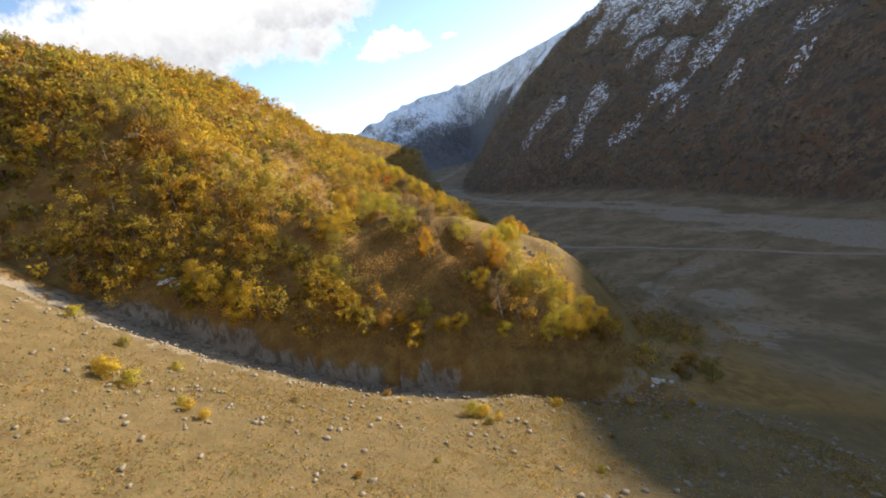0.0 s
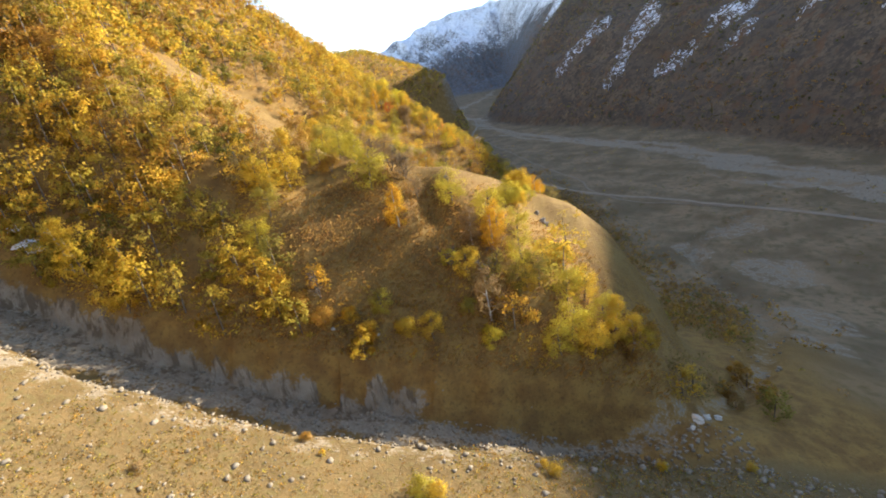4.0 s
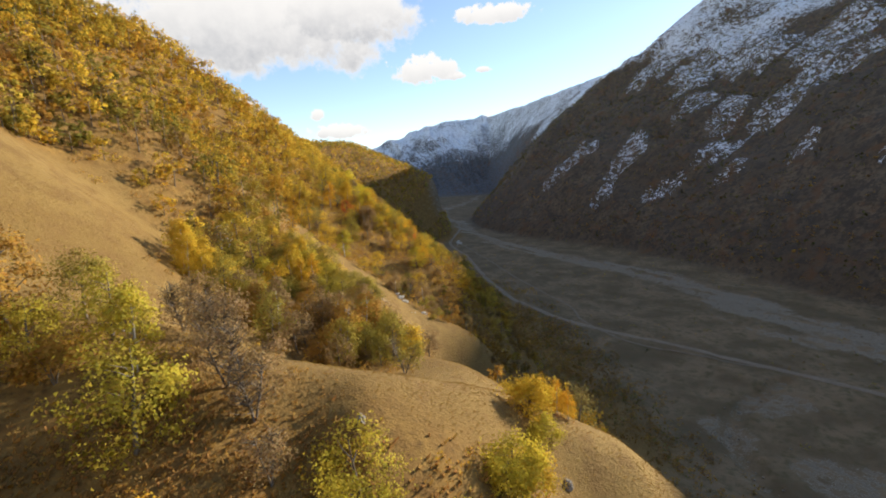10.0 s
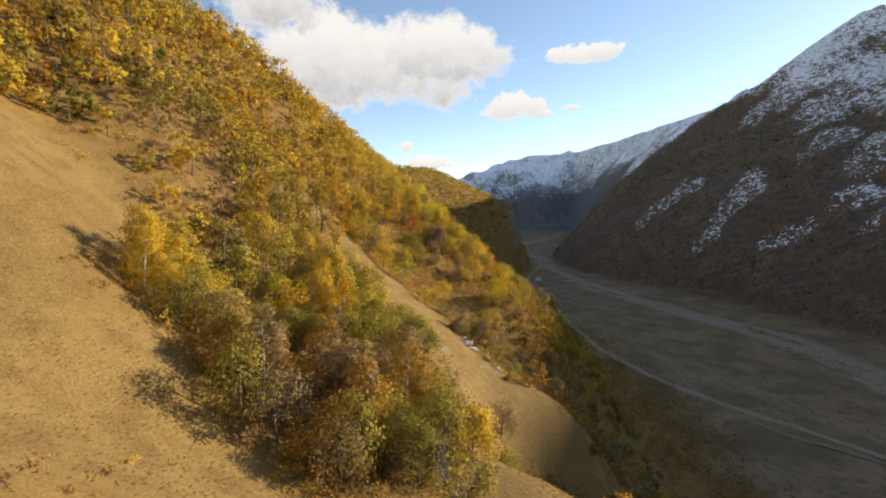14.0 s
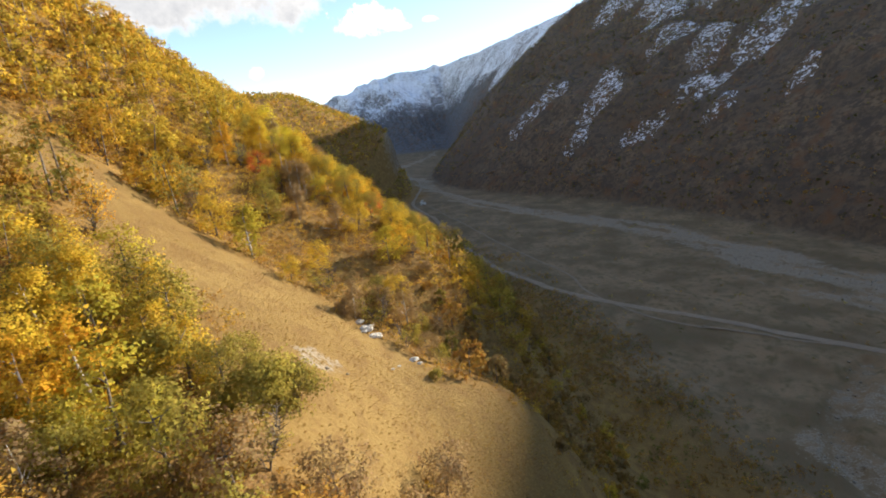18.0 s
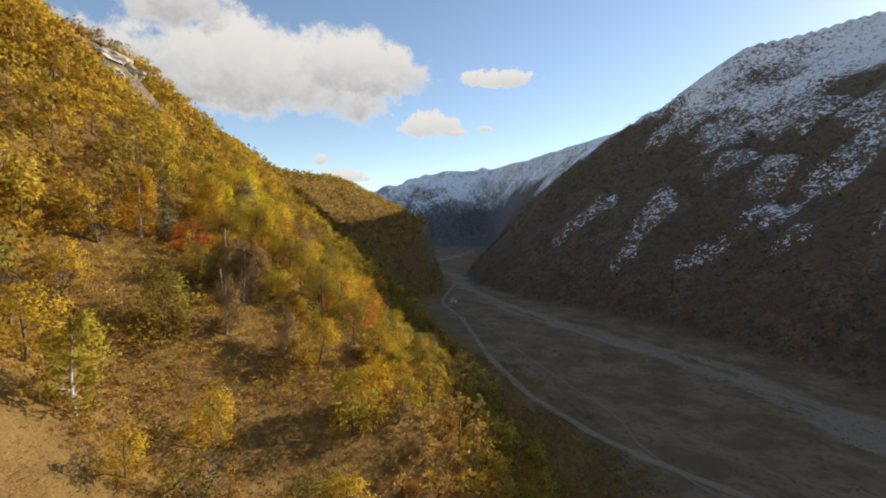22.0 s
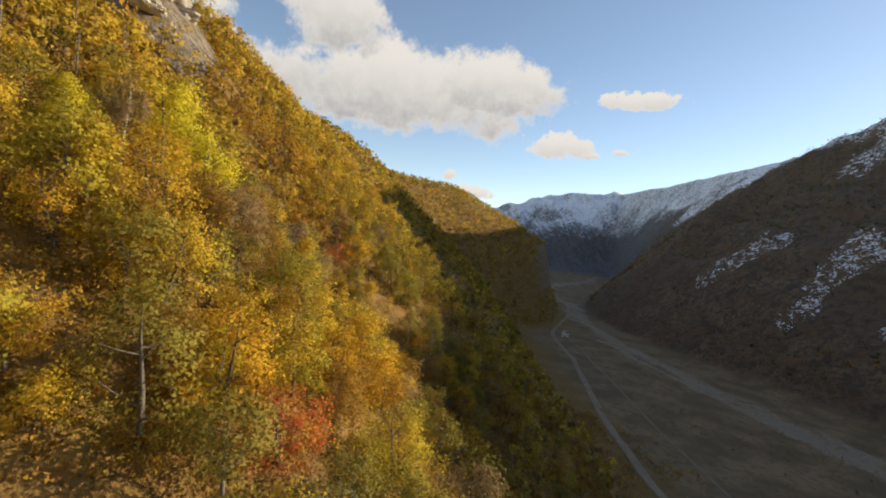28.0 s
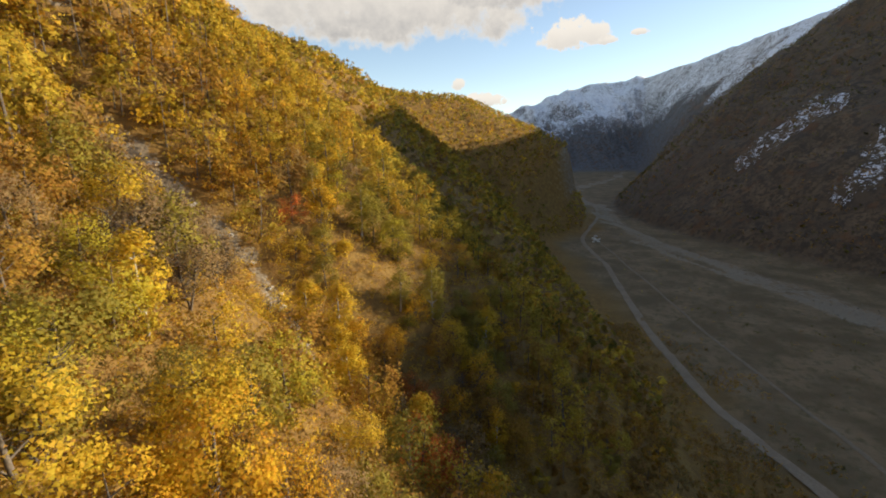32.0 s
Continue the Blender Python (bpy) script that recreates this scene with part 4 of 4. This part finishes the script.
def grow_woods():
    rng = np.random.default_rng(5)
    for n, (shape, colour, x, y, size) in enumerate(MARKED):
        plant(shape, colour, x, y, size, n * 2.4, fine=True)
    mx, my = np.array([m[2] for m in MARKED]), np.array([m[3] for m in MARKED])
    x, y = spots(-175, 76, 74, 470, 4.2, rng)
    keep = rng.uniform(0, 1, x.size) < cover(x, y) * (0.6 + 0.4 * smooth(-0.3, 0.05, fractal(x, y, 10, 2, 97)))
    x, y = x[keep], y[keep]
    room = np.array([4.8 if m[1] == "yellow" and m[4] > 1 else 4.2 if m[1] == "red" and m[3] > 330 else 1.7 for m in MARKED])
    keep = np.array([np.all(np.hypot(mx - a, my - b) > room) for a, b in zip(x, y)])
    x, y = x[keep], y[keep]
    keep = (np.hypot(x + 19, y - 121) > 12) & (np.hypot(x - 4, y - 113) > 8) & (np.hypot(x + 14, y - 203) > 14) & (np.hypot(x + 5, y - 217) > 7)
    x, y = x[keep], y[keep]
    # the slope that the flight passes nearest: trees of their own
    near = np.abs(x + 14) + 0.0 * y
    order = np.argsort(np.where((y > 80) & (y < 375) & (x < 30) & (x > -45), near, 1e6))
    single, rest = order[:290], order[290:]
    mood = fractal(x, y, 45, 3, 120)
    kinds = ("gold", "olive", "gold", "lime", "orange", "rust", "bare", "olive", "lime", "green", "gold", "olive")
    shapes = ("broad", "round", "broad", "slim", "round", "shrub", "round", "twiggy")
    for k in single:
        colour = kinds[int(rng.integers(len(kinds)))]
        if mood[k] < -0.25:
            colour = ("bare", "rust", "olive")[int(rng.integers(3))]
        shape = shapes[int(rng.integers(len(shapes)))]
        size = float(rng.uniform(0.75, 1.3))
        if y[k] > 250 and land(x[k], y[k]) < rng.uniform(62, 84):
            colour = ("rust", "bare", "orange", "olive", "rust")[int(rng.integers(5))]
        if x[k] > 3 and 140 < y[k] < 250:
            colour, shape, size = ("bare", "rust", "bare", "olive")[int(rng.integers(4))], ("shrub", "twiggy", "round")[int(rng.integers(3))], 0.7 * size
        plant(shape, colour, float(x[k]), float(y[k]), size, float(rng.uniform(0, 6.28)), fine=bool(255 < y[k] < 300 and x[k] > -32))
    xr, yr = x[rest], y[rest]
    tall = rng.uniform(4.6, 11.5, len(rest)) * (1 + 0.35 * mood[rest])
    tint = np.clip(rng.beta(1.6, 1.5, len(rest)) * 0.95 + 0.22 * mood[rest], 0, 1)
    # bright hazy veil put into the tint: crowns high up the slope turn golder
    tint = np.where((xr < -42) & (yr > 235), 0.27 + 0.55 * tint, tint)
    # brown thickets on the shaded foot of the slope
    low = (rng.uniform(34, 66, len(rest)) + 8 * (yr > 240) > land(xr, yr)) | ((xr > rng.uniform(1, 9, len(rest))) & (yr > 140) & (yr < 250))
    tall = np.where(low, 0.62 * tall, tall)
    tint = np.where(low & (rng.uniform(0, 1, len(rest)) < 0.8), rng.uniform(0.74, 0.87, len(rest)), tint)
    wide = tall * rng.uniform(0.34, 0.48, len(rest))
    size = 0.15 + 0.012 * tall
    close = ((xr > -52) & ~low & (yr < 390)) | ((yr < 128) & (xr > -105))
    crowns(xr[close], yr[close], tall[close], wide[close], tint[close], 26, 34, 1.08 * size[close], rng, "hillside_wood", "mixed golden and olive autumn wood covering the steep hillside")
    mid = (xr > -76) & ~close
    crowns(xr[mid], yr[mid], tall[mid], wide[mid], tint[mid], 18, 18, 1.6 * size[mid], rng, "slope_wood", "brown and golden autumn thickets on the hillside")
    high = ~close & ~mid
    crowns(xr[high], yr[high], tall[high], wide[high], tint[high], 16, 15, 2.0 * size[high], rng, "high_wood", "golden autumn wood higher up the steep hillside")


grow_woods()


# ---- ground cover ----
def undergrowth():
    rng = np.random.default_rng(8)
    for x0, x1, y0, y1, step in ((-75, -45, 76, 410, 2.3), (-45, 40, 76, 230, 1.8), (-45, 34, 230, 350, 1.4), (-45, 40, 350, 410, 2.0)):
        x, y = spots(x0, x1, y0, y1, step, rng)
        keep = rng.uniform(0, 1, x.size) < np.clip(np.maximum(cover(x, y) * 1.2, 1.1 * blob(x, y, 0, 252, 32, 30) + 0.9 * smooth(222, 232, y + 0.2 * x) * (1 - np.clip(1.6 * scree(x, y), 0, 1)) * smooth(2, 14, along(FOOT_LEFT, y) - x)), 0.002, 1)
        x, y = x[keep], y[keep]
        tall = rng.uniform(0.7, 2.0, x.size) * np.where(y > 225, 1.25, 1) * (1 + 0.8 * fractal(x, y, 9, 2, 95))
        tint = np.clip(0.76 + 0.08 * rng.normal(0, 1, x.size) + 0.3 * fractal(x, y, 18, 2, 96) - 0.06 * (y > 225), 0.45, 0.92)
        crowns(x, y, tall, tall * 0.8, tint, 7, 12, 0.055 + 0.045 * tall, rng, "undergrowth", "low golden-brown scrub between the hillside trees", False)


def thickets():
    rng = np.random.default_rng(9)
    # withered brown herbs in the hollow of the shoulder
    x, y = spots(-42, 4, 76, 113, 0.85, rng)
    keep = np.maximum(blob(x, y, -12, 104, 8, 9), 0.9 * np.maximum(blob(x, y, -20, 91, 17, 15), blob(x, y, -8, 88, 12, 14))) > rng.uniform(0, 1, x.size)
    x, y = x[keep], y[keep]
    tall = rng.uniform(0.35, 0.9, x.size)
    crowns(x, y, tall, tall * 0.9, rng.uniform(0.77, 0.88, x.size), 3, 9, 0.05 + 0.05 * tall, rng, "withered_herbs", "withered brown herbs on the steep grassy slope", False)
    # rusty scrub along the foot of the hollow
    x, y = spots(-60, 34, 74, 86, 1.25, rng)
    keep = rng.uniform(0, 1, x.size) < smooth(87, 78, y) * (0.4 + 1.2 * fractal(x, y, 8, 3, 172)) * (stream_side(x, y) > 74)
    x, y = x[keep], y[keep]
    tall = rng.uniform(0.5, 1.6, x.size)
    crowns(x, y, tall, tall * 0.8, rng.choice((0.3, 0.66, 0.72, 0.76, 0.8, 0.84), x.size), 5, 12, 0.05 + 0.05 * tall, rng, "rusty_scrub", "rusty low scrub along the foot of the steep hollow", False)
    # brown herbs on the stony slope
    x, y = rng.uniform(-105, 60, 20000), rng.uniform(-8, 60, 20000)
    keep = rng.uniform(0, 1, 20000) < 0.5 + 1.5 * fractal(x, y, 14, 3, 171)
    x, y = x[keep], y[keep]
    tall = rng.uniform(0.2, 0.7, x.size)
    crowns(x, y, tall, tall * rng.uniform(0.8, 1.6, x.size), rng.choice((0.1, 0.3, 0.74, 0.8, 0.84, 0.88), x.size), 3, 4, 0.06 + 0.12 * tall, rng, "slope_herbs", "low brown herbs scattered over the stony slope", False)
    # thickets between the foot of the slope and the road
    x, y = spots(50, 150, 120, 560, 2.9, rng)
    e = x - along(FOOT_LEFT, y)
    thick = smooth(-8, 2, e) * smooth(58, 12, e) * (0.85 + 1.4 * fractal(x, y, 26, 3, 170))
    keep = (rng.uniform(0, 1, x.size) < thick) & (away(x, y, ROAD_LINE) > 4.5) & (away(x, y, TRACK_LINE) > 3) & (away(x, y, CREEK_LINE) > 4)
    x, y = x[keep], y[keep]
    tall = rng.uniform(1.6, 5.0, x.size)
    crowns(x, y, tall, tall * 0.6, rng.choice((0.08, 0.72, 0.74, 0.78, 0.8, 0.82, 0.85), x.size), 8, 8, 0.12 + 0.05 * tall, rng, "foot_thicket", "dark brown thickets at the foot of the slope", False)


def grass_tufts(name, label, x, y, rng, size, lean=0.6, rise=0.16, material=None):
    n = len(x)
    z = land(x, y)
    blades = 4
    a = rng.uniform(0, 2 * math.pi, (n, blades))
    s = size * rng.uniform(0.6, 1.4, (n, blades))
    base = np.stack([x, y, z - 0.05], -1)[:, None] + np.stack([np.cos(a), np.sin(a), 0 * a], -1) * (0.35 * s)[..., None]
    side = np.stack([-np.sin(a), np.cos(a), 0 * a], -1) * (0.30 * s)[..., None]
    out = np.stack([np.cos(a) * lean + 0.45, np.sin(a) * lean - 0.1, rise + 0 * a], -1) * s[..., None]
    v = np.stack([base - side, base + side, base + out * 1.0 + side * 0.5, base + out * 0.9 - side * 0.4], -2).reshape(-1, 3)
    me = mesh_of(name, v, np.arange(len(v)).reshape(-1, 4), [material or STRAW])
    return tagged(new(name, me), label, "grass", kind="stuff")


def make_grass():
    rng = np.random.default_rng(12)
    x, y = spots(-62, 52, 76, 248, 0.54, rng)
    keep = rng.uniform(0, 1, x.size) < open_grass(x, y) * (0.6 + 0.8 * fractal(x, y, 5, 2, 130)) * (1 - scree(x, y))
    grass_tufts("straw_grass", "matted dry straw grass on the open slopes", x[keep], y[keep], rng, 0.24, 0.65, 0.10)
    x, y = spots(-46, 34, 74, 112, 0.5, rng)
    bowl = np.maximum(blob(x, y, -19, 90, 19, 17), blob(x, y, -6, 90, 14, 18))
    keep = rng.uniform(0, 1, x.size) < np.maximum(bowl, np.maximum(0.5 * blob(x, y, 16, 95, 18, 22), 0.8 * smooth(86, 80, y))) * (stream_side(x, y) > 73) * (0.75 + 0.8 * fractal(x, y, 6, 3, 133))
    grass_tufts("withered_grass", "tall withered brown grass on the steep hollow", x[keep], y[keep], rng, 0.46, 0.45, 0.8, BRACKEN)
    x, y = spots(-75, 45, 100, 240, 1.6, rng)
    keep = rng.uniform(0, 1, x.size) < open_grass(x, y) * (0.35 + 1.3 * fractal(x, y, 9, 3, 134)) * (1 - scree(x, y))
    grass_tufts("grass_tussocks", "tufted brown tussocks in the straw grass", x[keep], y[keep], rng, 0.25, 0.6, 0.13)
    x, y = spots(-105, 60, -8, 61, 1.05, rng)
    y = 2 * y - stream_side(x, y)
    keep = rng.uniform(0, 1, x.size) < 0.45 + 0.9 * fractal(x, y, 8, 2, 131)
    grass_tufts("dry_herbs", "sparse dry herbs and grass on the stony slope", x[keep], y[keep], rng, 0.30, 0.6)


def stone_mesh(name, seed, material):
    bm = bmesh.new()
    bmesh.ops.create_icosphere(bm, subdivisions=1, radius=1.0)
    bmesh.ops.dissolve_limit(bm, angle_limit=0.75, verts=bm.verts, edges=bm.edges)
    bmesh.ops.triangulate(bm, faces=bm.faces)
    rng = np.random.default_rng(seed)
    for v in bm.verts:
        v.co *= rng.uniform(0.55, 1.25)
        v.co.z *= 0.6
    me = bpy.data.meshes.new(name)
    bm.to_mesh(me)
    bm.free()
    me.materials.append(material)
    return me


def scatter(name, label, x, y, size, rng, material=None):
    """Many loose stones in one mesh."""
    forms = []
    for k in range(5):
        me = stone_mesh("form", 50 + k, STONE)
        co = np.array([v.co for v in me.vertices])
        tri = np.array([p.vertices[:] for p in me.polygons])
        forms.append((co, tri))
        bpy.data.meshes.remove(me)
    z = land(x, y)
    verts, faces, base = [], [], 0
    pick = rng.integers(0, 5, len(x))
    for k, (co, tri) in enumerate(forms):
        sel = np.where(pick == k)[0]
        a = rng.uniform(0, 6.28, len(sel))
        c, s = np.cos(a)[:, None], np.sin(a)[:, None]
        sc = size[sel][:, None]
        px = (co[None, :, 0] * c - co[None, :, 1] * s) * sc * rng.uniform(0.7, 1.3, (len(sel), 1)) + x[sel][:, None]
        py = (co[None, :, 0] * s + co[None, :, 1] * c) * sc + y[sel][:, None]
        pz = co[None, :, 2] * sc + z[sel][:, None] + 0.2 * sc
        verts.append(np.stack([px, py, pz], -1).reshape(-1, 3))
        faces.append((tri[None] + (np.arange(len(sel)) * len(co))[:, None, None]).reshape(-1, 3) + base)
        base += len(sel) * len(co)
    me = mesh_of(name, np.concatenate(verts), np.concatenate(faces), [material or STONE])
    return tagged(new(name, me), label, "stones", kind="stuff")


def make_stones():
    rng = np.random.default_rng(21)
    n = 18000
    x, y = rng.uniform(-110, 70, n), rng.uniform(-12, 62, n)
    keep = rng.uniform(0, 1, n) < 0.45 + 1.2 * fractal(x, y, 12, 3, 140) + 0.5 * smooth(52, 58, y)
    y = 2 * y - stream_side(x, y)
    scatter("slope_stones", "pale grey stones strewn over the dry slope", x[keep], y[keep], 0.06 + 0.085 * rng.pareto(2.0, n)[keep].clip(0, 7), rng)
    x, y = rng.uniform(-90, 45, 1500), rng.uniform(59, 72, 1500)
    y = 2 * y - stream_side(x, y)
    scatter("stream_stones", "grey rubble along the stream bed", x, y, rng.uniform(0.12, 0.5, 1500), rng)
    x, y = rng.uniform(-100, 330, 9000), rng.uniform(90, 640, 9000)
    near = np.minimum(away(x, y, BED_LINE) / 26, away(x, y, CREEK_LINE) / 6)
    keep = (near < 1) | ((rng.uniform(0, 1, 9000) < 0.02) & (x > 90))
    scatter("river_stones", "pale boulders and cobbles in the river bed", x[keep], y[keep], rng.uniform(0.15, 0.75, 9000)[keep], rng)
    x, y = rng.uniform(-80, 2, 3500), rng.uniform(195, 360, 3500)
    keep = rng.uniform(0, 1, 3500) < scree(x, y) * np.where(y < 230, 0.6, 0.45)
    scatter("scree", "loose grey scree on the slope", x[keep], y[keep], rng.uniform(0.12, 0.45, 3500)[keep], rng)


ROCKS = {}


def boulder(x, y, size, material, label, seed, name="boulder", sink=-0.25):
    key = (material.name, seed)
    if key not in ROCKS:
        bm = bmesh.new()
        bmesh.ops.create_icosphere(bm, subdivisions=3, radius=1.0)
        for v in bm.verts:
            p = v.co * 1.3 + Vector((seed, 2 * seed, 0))
            v.co *= 1 + 0.45 * noise.noise(p) + 0.18 * noise.noise(p * 2.7) - 0.22 * abs(noise.noise(p * 1.9 + Vector((9, 0, seed)))) + 0.10 * noise.cell(p * 2.2)
            v.co.z *= 0.75
        me = bpy.data.meshes.new(name)
        bm.to_mesh(me)
        bm.free()
        me.materials.append(material)
        ROCKS[key] = me
    ob = new(name, ROCKS[key])
    ob.matrix_basis = Matrix.Translation((x, y, float(land(x, y)) - sink * size[2])) @ Matrix.Rotation(seed * 1.7, 4, "Z") @ Matrix.Diagonal((*size, 1))
    return tagged(ob, label, "rock", "rocks on the slopes")


def make_rocks():
    white = "bright white limestone block lying in the straw grass"
    for x, y, s in ((-6.2, 222.4, 1.5), (-5.0, 221.2, 1.1), (-7.4, 223.7, 0.9), (-4.0, 222.4, 0.8), (-6.6, 221.2, 0.7), (1.6, 215.5, 0.9), (2.5, 214.3, 0.5), (-1.0, 211, 0.35), (-2, 209, 0.3)):
        boulder(x, y, (s, 0.7 * s, 0.6 * s), PALE_STONE, white, 1 + int(10 * s) % 4, sink=-0.45)
    for n, (x, y, s) in enumerate(((-48, 187, 1.5), (-49.5, 188.5, 1.3), (-51, 190, 1.0), (-47, 186, 0.9))):
        boulder(x, y, (s, 0.6 * s, 0.5 * s), SNOW, "patch of old snow lying in the gully", 2 + n, "snow_patch")
    for n, (x, y, s) in enumerate(((-82, 84, 2.2), (-84, 86, 1.6), (-96, 118, 2.2), (-110, 132, 2.4), (-80, 83.4, 1.3), (-101, 140, 1.6))):
        boulder(x, y, (s, s, 0.9), SNOW, "patch of old snow between the hillside trees", 3 + n, "snow_patch")
    for n, (x, y, s) in enumerate(((19.6, 113.6, 0.9), (20.4, 112.6, 0.7), (19, 116.5, 0.6), (-3, 107.4, 0.45))):
        boulder(x, y, (s, s, 1.4 * s), CLIFF, "weathered rock outcrop on the grassy shoulder", 5 + n, "rock_outcrop")
    for n, (x, y, s) in enumerate(((-98, 348, 5.5), (-103, 355, 6.5), (-94, 343, 4), (-108, 361, 6.5), (-100, 361, 5), (-90, 338, 3.2), (-114, 368, 7), (-122, 375, 8))):
        boulder(x, y, (1.1 * s, 0.75 * s, 0.6 * s), CRAG, "pale craggy rock face high on the wooded slope", 7 + n, "crag", 0.45)
    for n, (x, y, s) in enumerate(((-23, 76, 0.7), (-20, 77, 0.4), (-14, 79, 0.4), (38, 73, 1.2), (41, 75, 0.9), (44, 76, 0.8), (36, 71, 0.6), (-28, 77, 0.5))):
        boulder(x, y, (s, 0.8 * s, 0.7 * s), PALE_STONE, "pale boulder beside the stream bed", 4 + n % 4)
    for n, (x, y, s) in enumerate(((61, 846, 3.0), (64, 838, 2.2), (60, 858, 2.6), (66, 852, 2.0), (63, 868, 2.4), (58, 835, 1.8))):
        boulder(x, y, (s, s, 0.7 * s), PALE_STONE, "large pale boulder beside the gravel road", 2 + n % 4)
    for n, (x, y, s) in enumerate(((-44, 342.5, 0.9), (-39, 341.5, 0.7), (-34.6, 339.8, 0.8), (-28, 336, 1.0), (-31.5, 338, 1.1), (-24.8, 334, 0.6), (-51, 342.2, 1.0), (-59, 342.6, 1.2), (-33, 340.4, 0.6))):
        boulder(x, y, (s, 0.7 * s, 0.6 * s), PALE_STONE, "pale broken rock in the scree gully", 3 + n % 4)


def dead_trunk(points, radius, material, label):
    pts = [(x, y, float(land(x, y)) + h) for x, y, h in points]
    v, f = tube(pts, radius * np.linspace(1.0, 0.35, len(pts)), 7)
    return tagged(new("dead_trunk", mesh_of("dead_trunk", v, f, [material], smooth_faces=True)), label, "tree trunk")


def far_woods():
    rng = np.random.default_rng(31)
    # the shaded spurs up the valley
    x, y = spots(-330, 60, 440, 1330, 6.4, rng)
    d = along(FOOT_LEFT, y) - x
    keep = (d > 3) & (rng.uniform(0, 1, x.size) < 0.85) & ~((np.abs(y - 985) < 120) & (d > 19) & (d < 38))
    x, y = x[keep], y[keep]
    tall = rng.uniform(5, 11, x.size)
    crowns(x, y, tall, tall * 0.45, np.clip(rng.beta(2.0, 2.2, x.size), 0, 1), 6, 6, 0.13 * tall, rng, "valley_wood", "dense autumn wood on the spurs up the valley", False)
    x, y = spots(-420, -175, 60, 470, 6.0, rng)
    keep = rng.uniform(0, 1, x.size) < 0.8
    x, y = x[keep], y[keep]
    tall = rng.uniform(5, 10, x.size)
    crowns(x, y, tall, tall * 0.42, np.clip(rng.beta(1.5, 2, x.size), 0, 1), 8, 9, 0.13 * tall, rng, "upper_wood", "golden autumn wood along the upper slope", False)
    # brown and rust woods under the snowy mountain
    x, y = spots(130, 800, 150, 1400, 8.0, rng)
    e = x - along(FOOT_RIGHT, y)
    z = land(x, y)
    thick = smooth(-8, 12, e) * smooth(460, 260, z + 120 * fractal(x, y, 90, 3, 151)) * (0.62 + 1.0 * fractal(x, y, 110, 4, 150))
    thick = np.where((y < 520) & (z > 60), thick * 0.35, thick)
    keep = rng.uniform(0, 1, x.size) < thick
    x, y, z = x[keep], y[keep], z[keep]
    tall = rng.uniform(3, 7, x.size)
    tint = np.where(rng.uniform(40, 150, x.size) > z, rng.choice((0.0, 0.05, 0.76, 0.8, 0.86, 0.9), x.size), rng.choice((0.0, 0.02, 0.85, 0.88, 0.93), x.size))
    crowns(x, y, tall, tall * 0.7, tint, 4, 4, 0.18 * tall, rng, "mountain_wood", "dark brown and rust wood under the snowy mountain", False)
    # bushes on the valley floor
    x, y = rng.uniform(70, 330, 3200), rng.uniform(90, 900, 3200)
    flat = (along(FOOT_LEFT, y) < x - 2) & (along(FOOT_RIGHT, y) > x + 4) & (away(x, y, ROAD_LINE) > 5) & (away(x, y, TRACK_LINE) > 3)
    keep = flat & (rng.uniform(0, 1, 3200) < 0.18 + 0.5 * fractal(x, y, 60, 3, 160))
    x, y = x[keep], y[keep]
    tall = rng.uniform(0.8, 2.6, x.size)
    crowns(x, y, tall, tall * 0.8, rng.choice((0.0, 0.1, 0.3, 0.75, 0.8, 0.9), x.size), 5, 6, 0.14 + 0.07 * tall, rng, "valley_scrub", "low dark scrub dotted over the valley floor", False)


undergrowth()
thickets()
make_grass()
make_stones()
make_rocks()
dead_trunk([(-12, 255, 0.3), (-11.4, 254.6, 2.2), (-12.2, 255.4, 5.0), (-12.8, 256, 7.5)], 0.13, BARK, "bent dead grey birch trunk on the scrubby slope")
dead_trunk([(-12, 255, 0.25), (-13.5, 253.6, 0.3), (-15.5, 252.8, 0.3)], 0.16, BIRCH, "fallen birch trunk lying on the scrubby slope")
for n, (x, y, a) in enumerate(((-20, 261, 0.2), (-21, 260.4, -0.3), (-19.2, 261.6, 0.1), (-22.3, 260, 0.4), (-23.4, 261, -0.1), (-20, 253, -1.6))):
    dead_trunk([(x, y, -0.2), (x + 0.1 * a, y, 3), (x + 0.35 * a, y + 0.1, 6.5), (x + 0.5 * a, y, 9)], 0.15, BIRCH, "bare white birch trunk standing among the scrub")
far_woods()
# low bushes on the stony slope in front of the stream
for n, (x, y, s, c) in enumerate(((-69, 38, 1.0, "gold"), (-66, 37, 0.9, "lime"), (-71.5, 40, 0.7, "gold"), (-12.5, 48.7, 0.95, "lime"), (-10.4, 48, 0.75, "gold"), (6.4, 54.4, 0.6, "gold"), (-90, 62, 0.9, "lime"), (-30, 58, 0.5, "rust"), (-78, 56, 0.7, "olive"), (-56, 33, 0.55, "gold"), (-53, 31, 0.5, "gold"), (-58, 35, 0.45, "lime"), (-66, 50, 0.6, "lime"), (-45, 46, 0.4, "bare"), (-27, 55, 0.3, "gold"), (-10, 44, 0.5, "olive"), (-8, 46, 0.45, "gold"),
                                     (5, 56, 0.4, "gold"), (4, 24, 0.4, "olive"), (12, 40, 0.35, "bare"), (24, 58, 0.5, "gold"), (28, 50, 0.4, "olive"), (-30, 20, 0.35, "rust"), (-20, 26, 0.3, "olive"), (40, 60, 0.5, "gold"))):
    plant("shrub", c, x, y, s, n * 1.3, "on the stony slope")
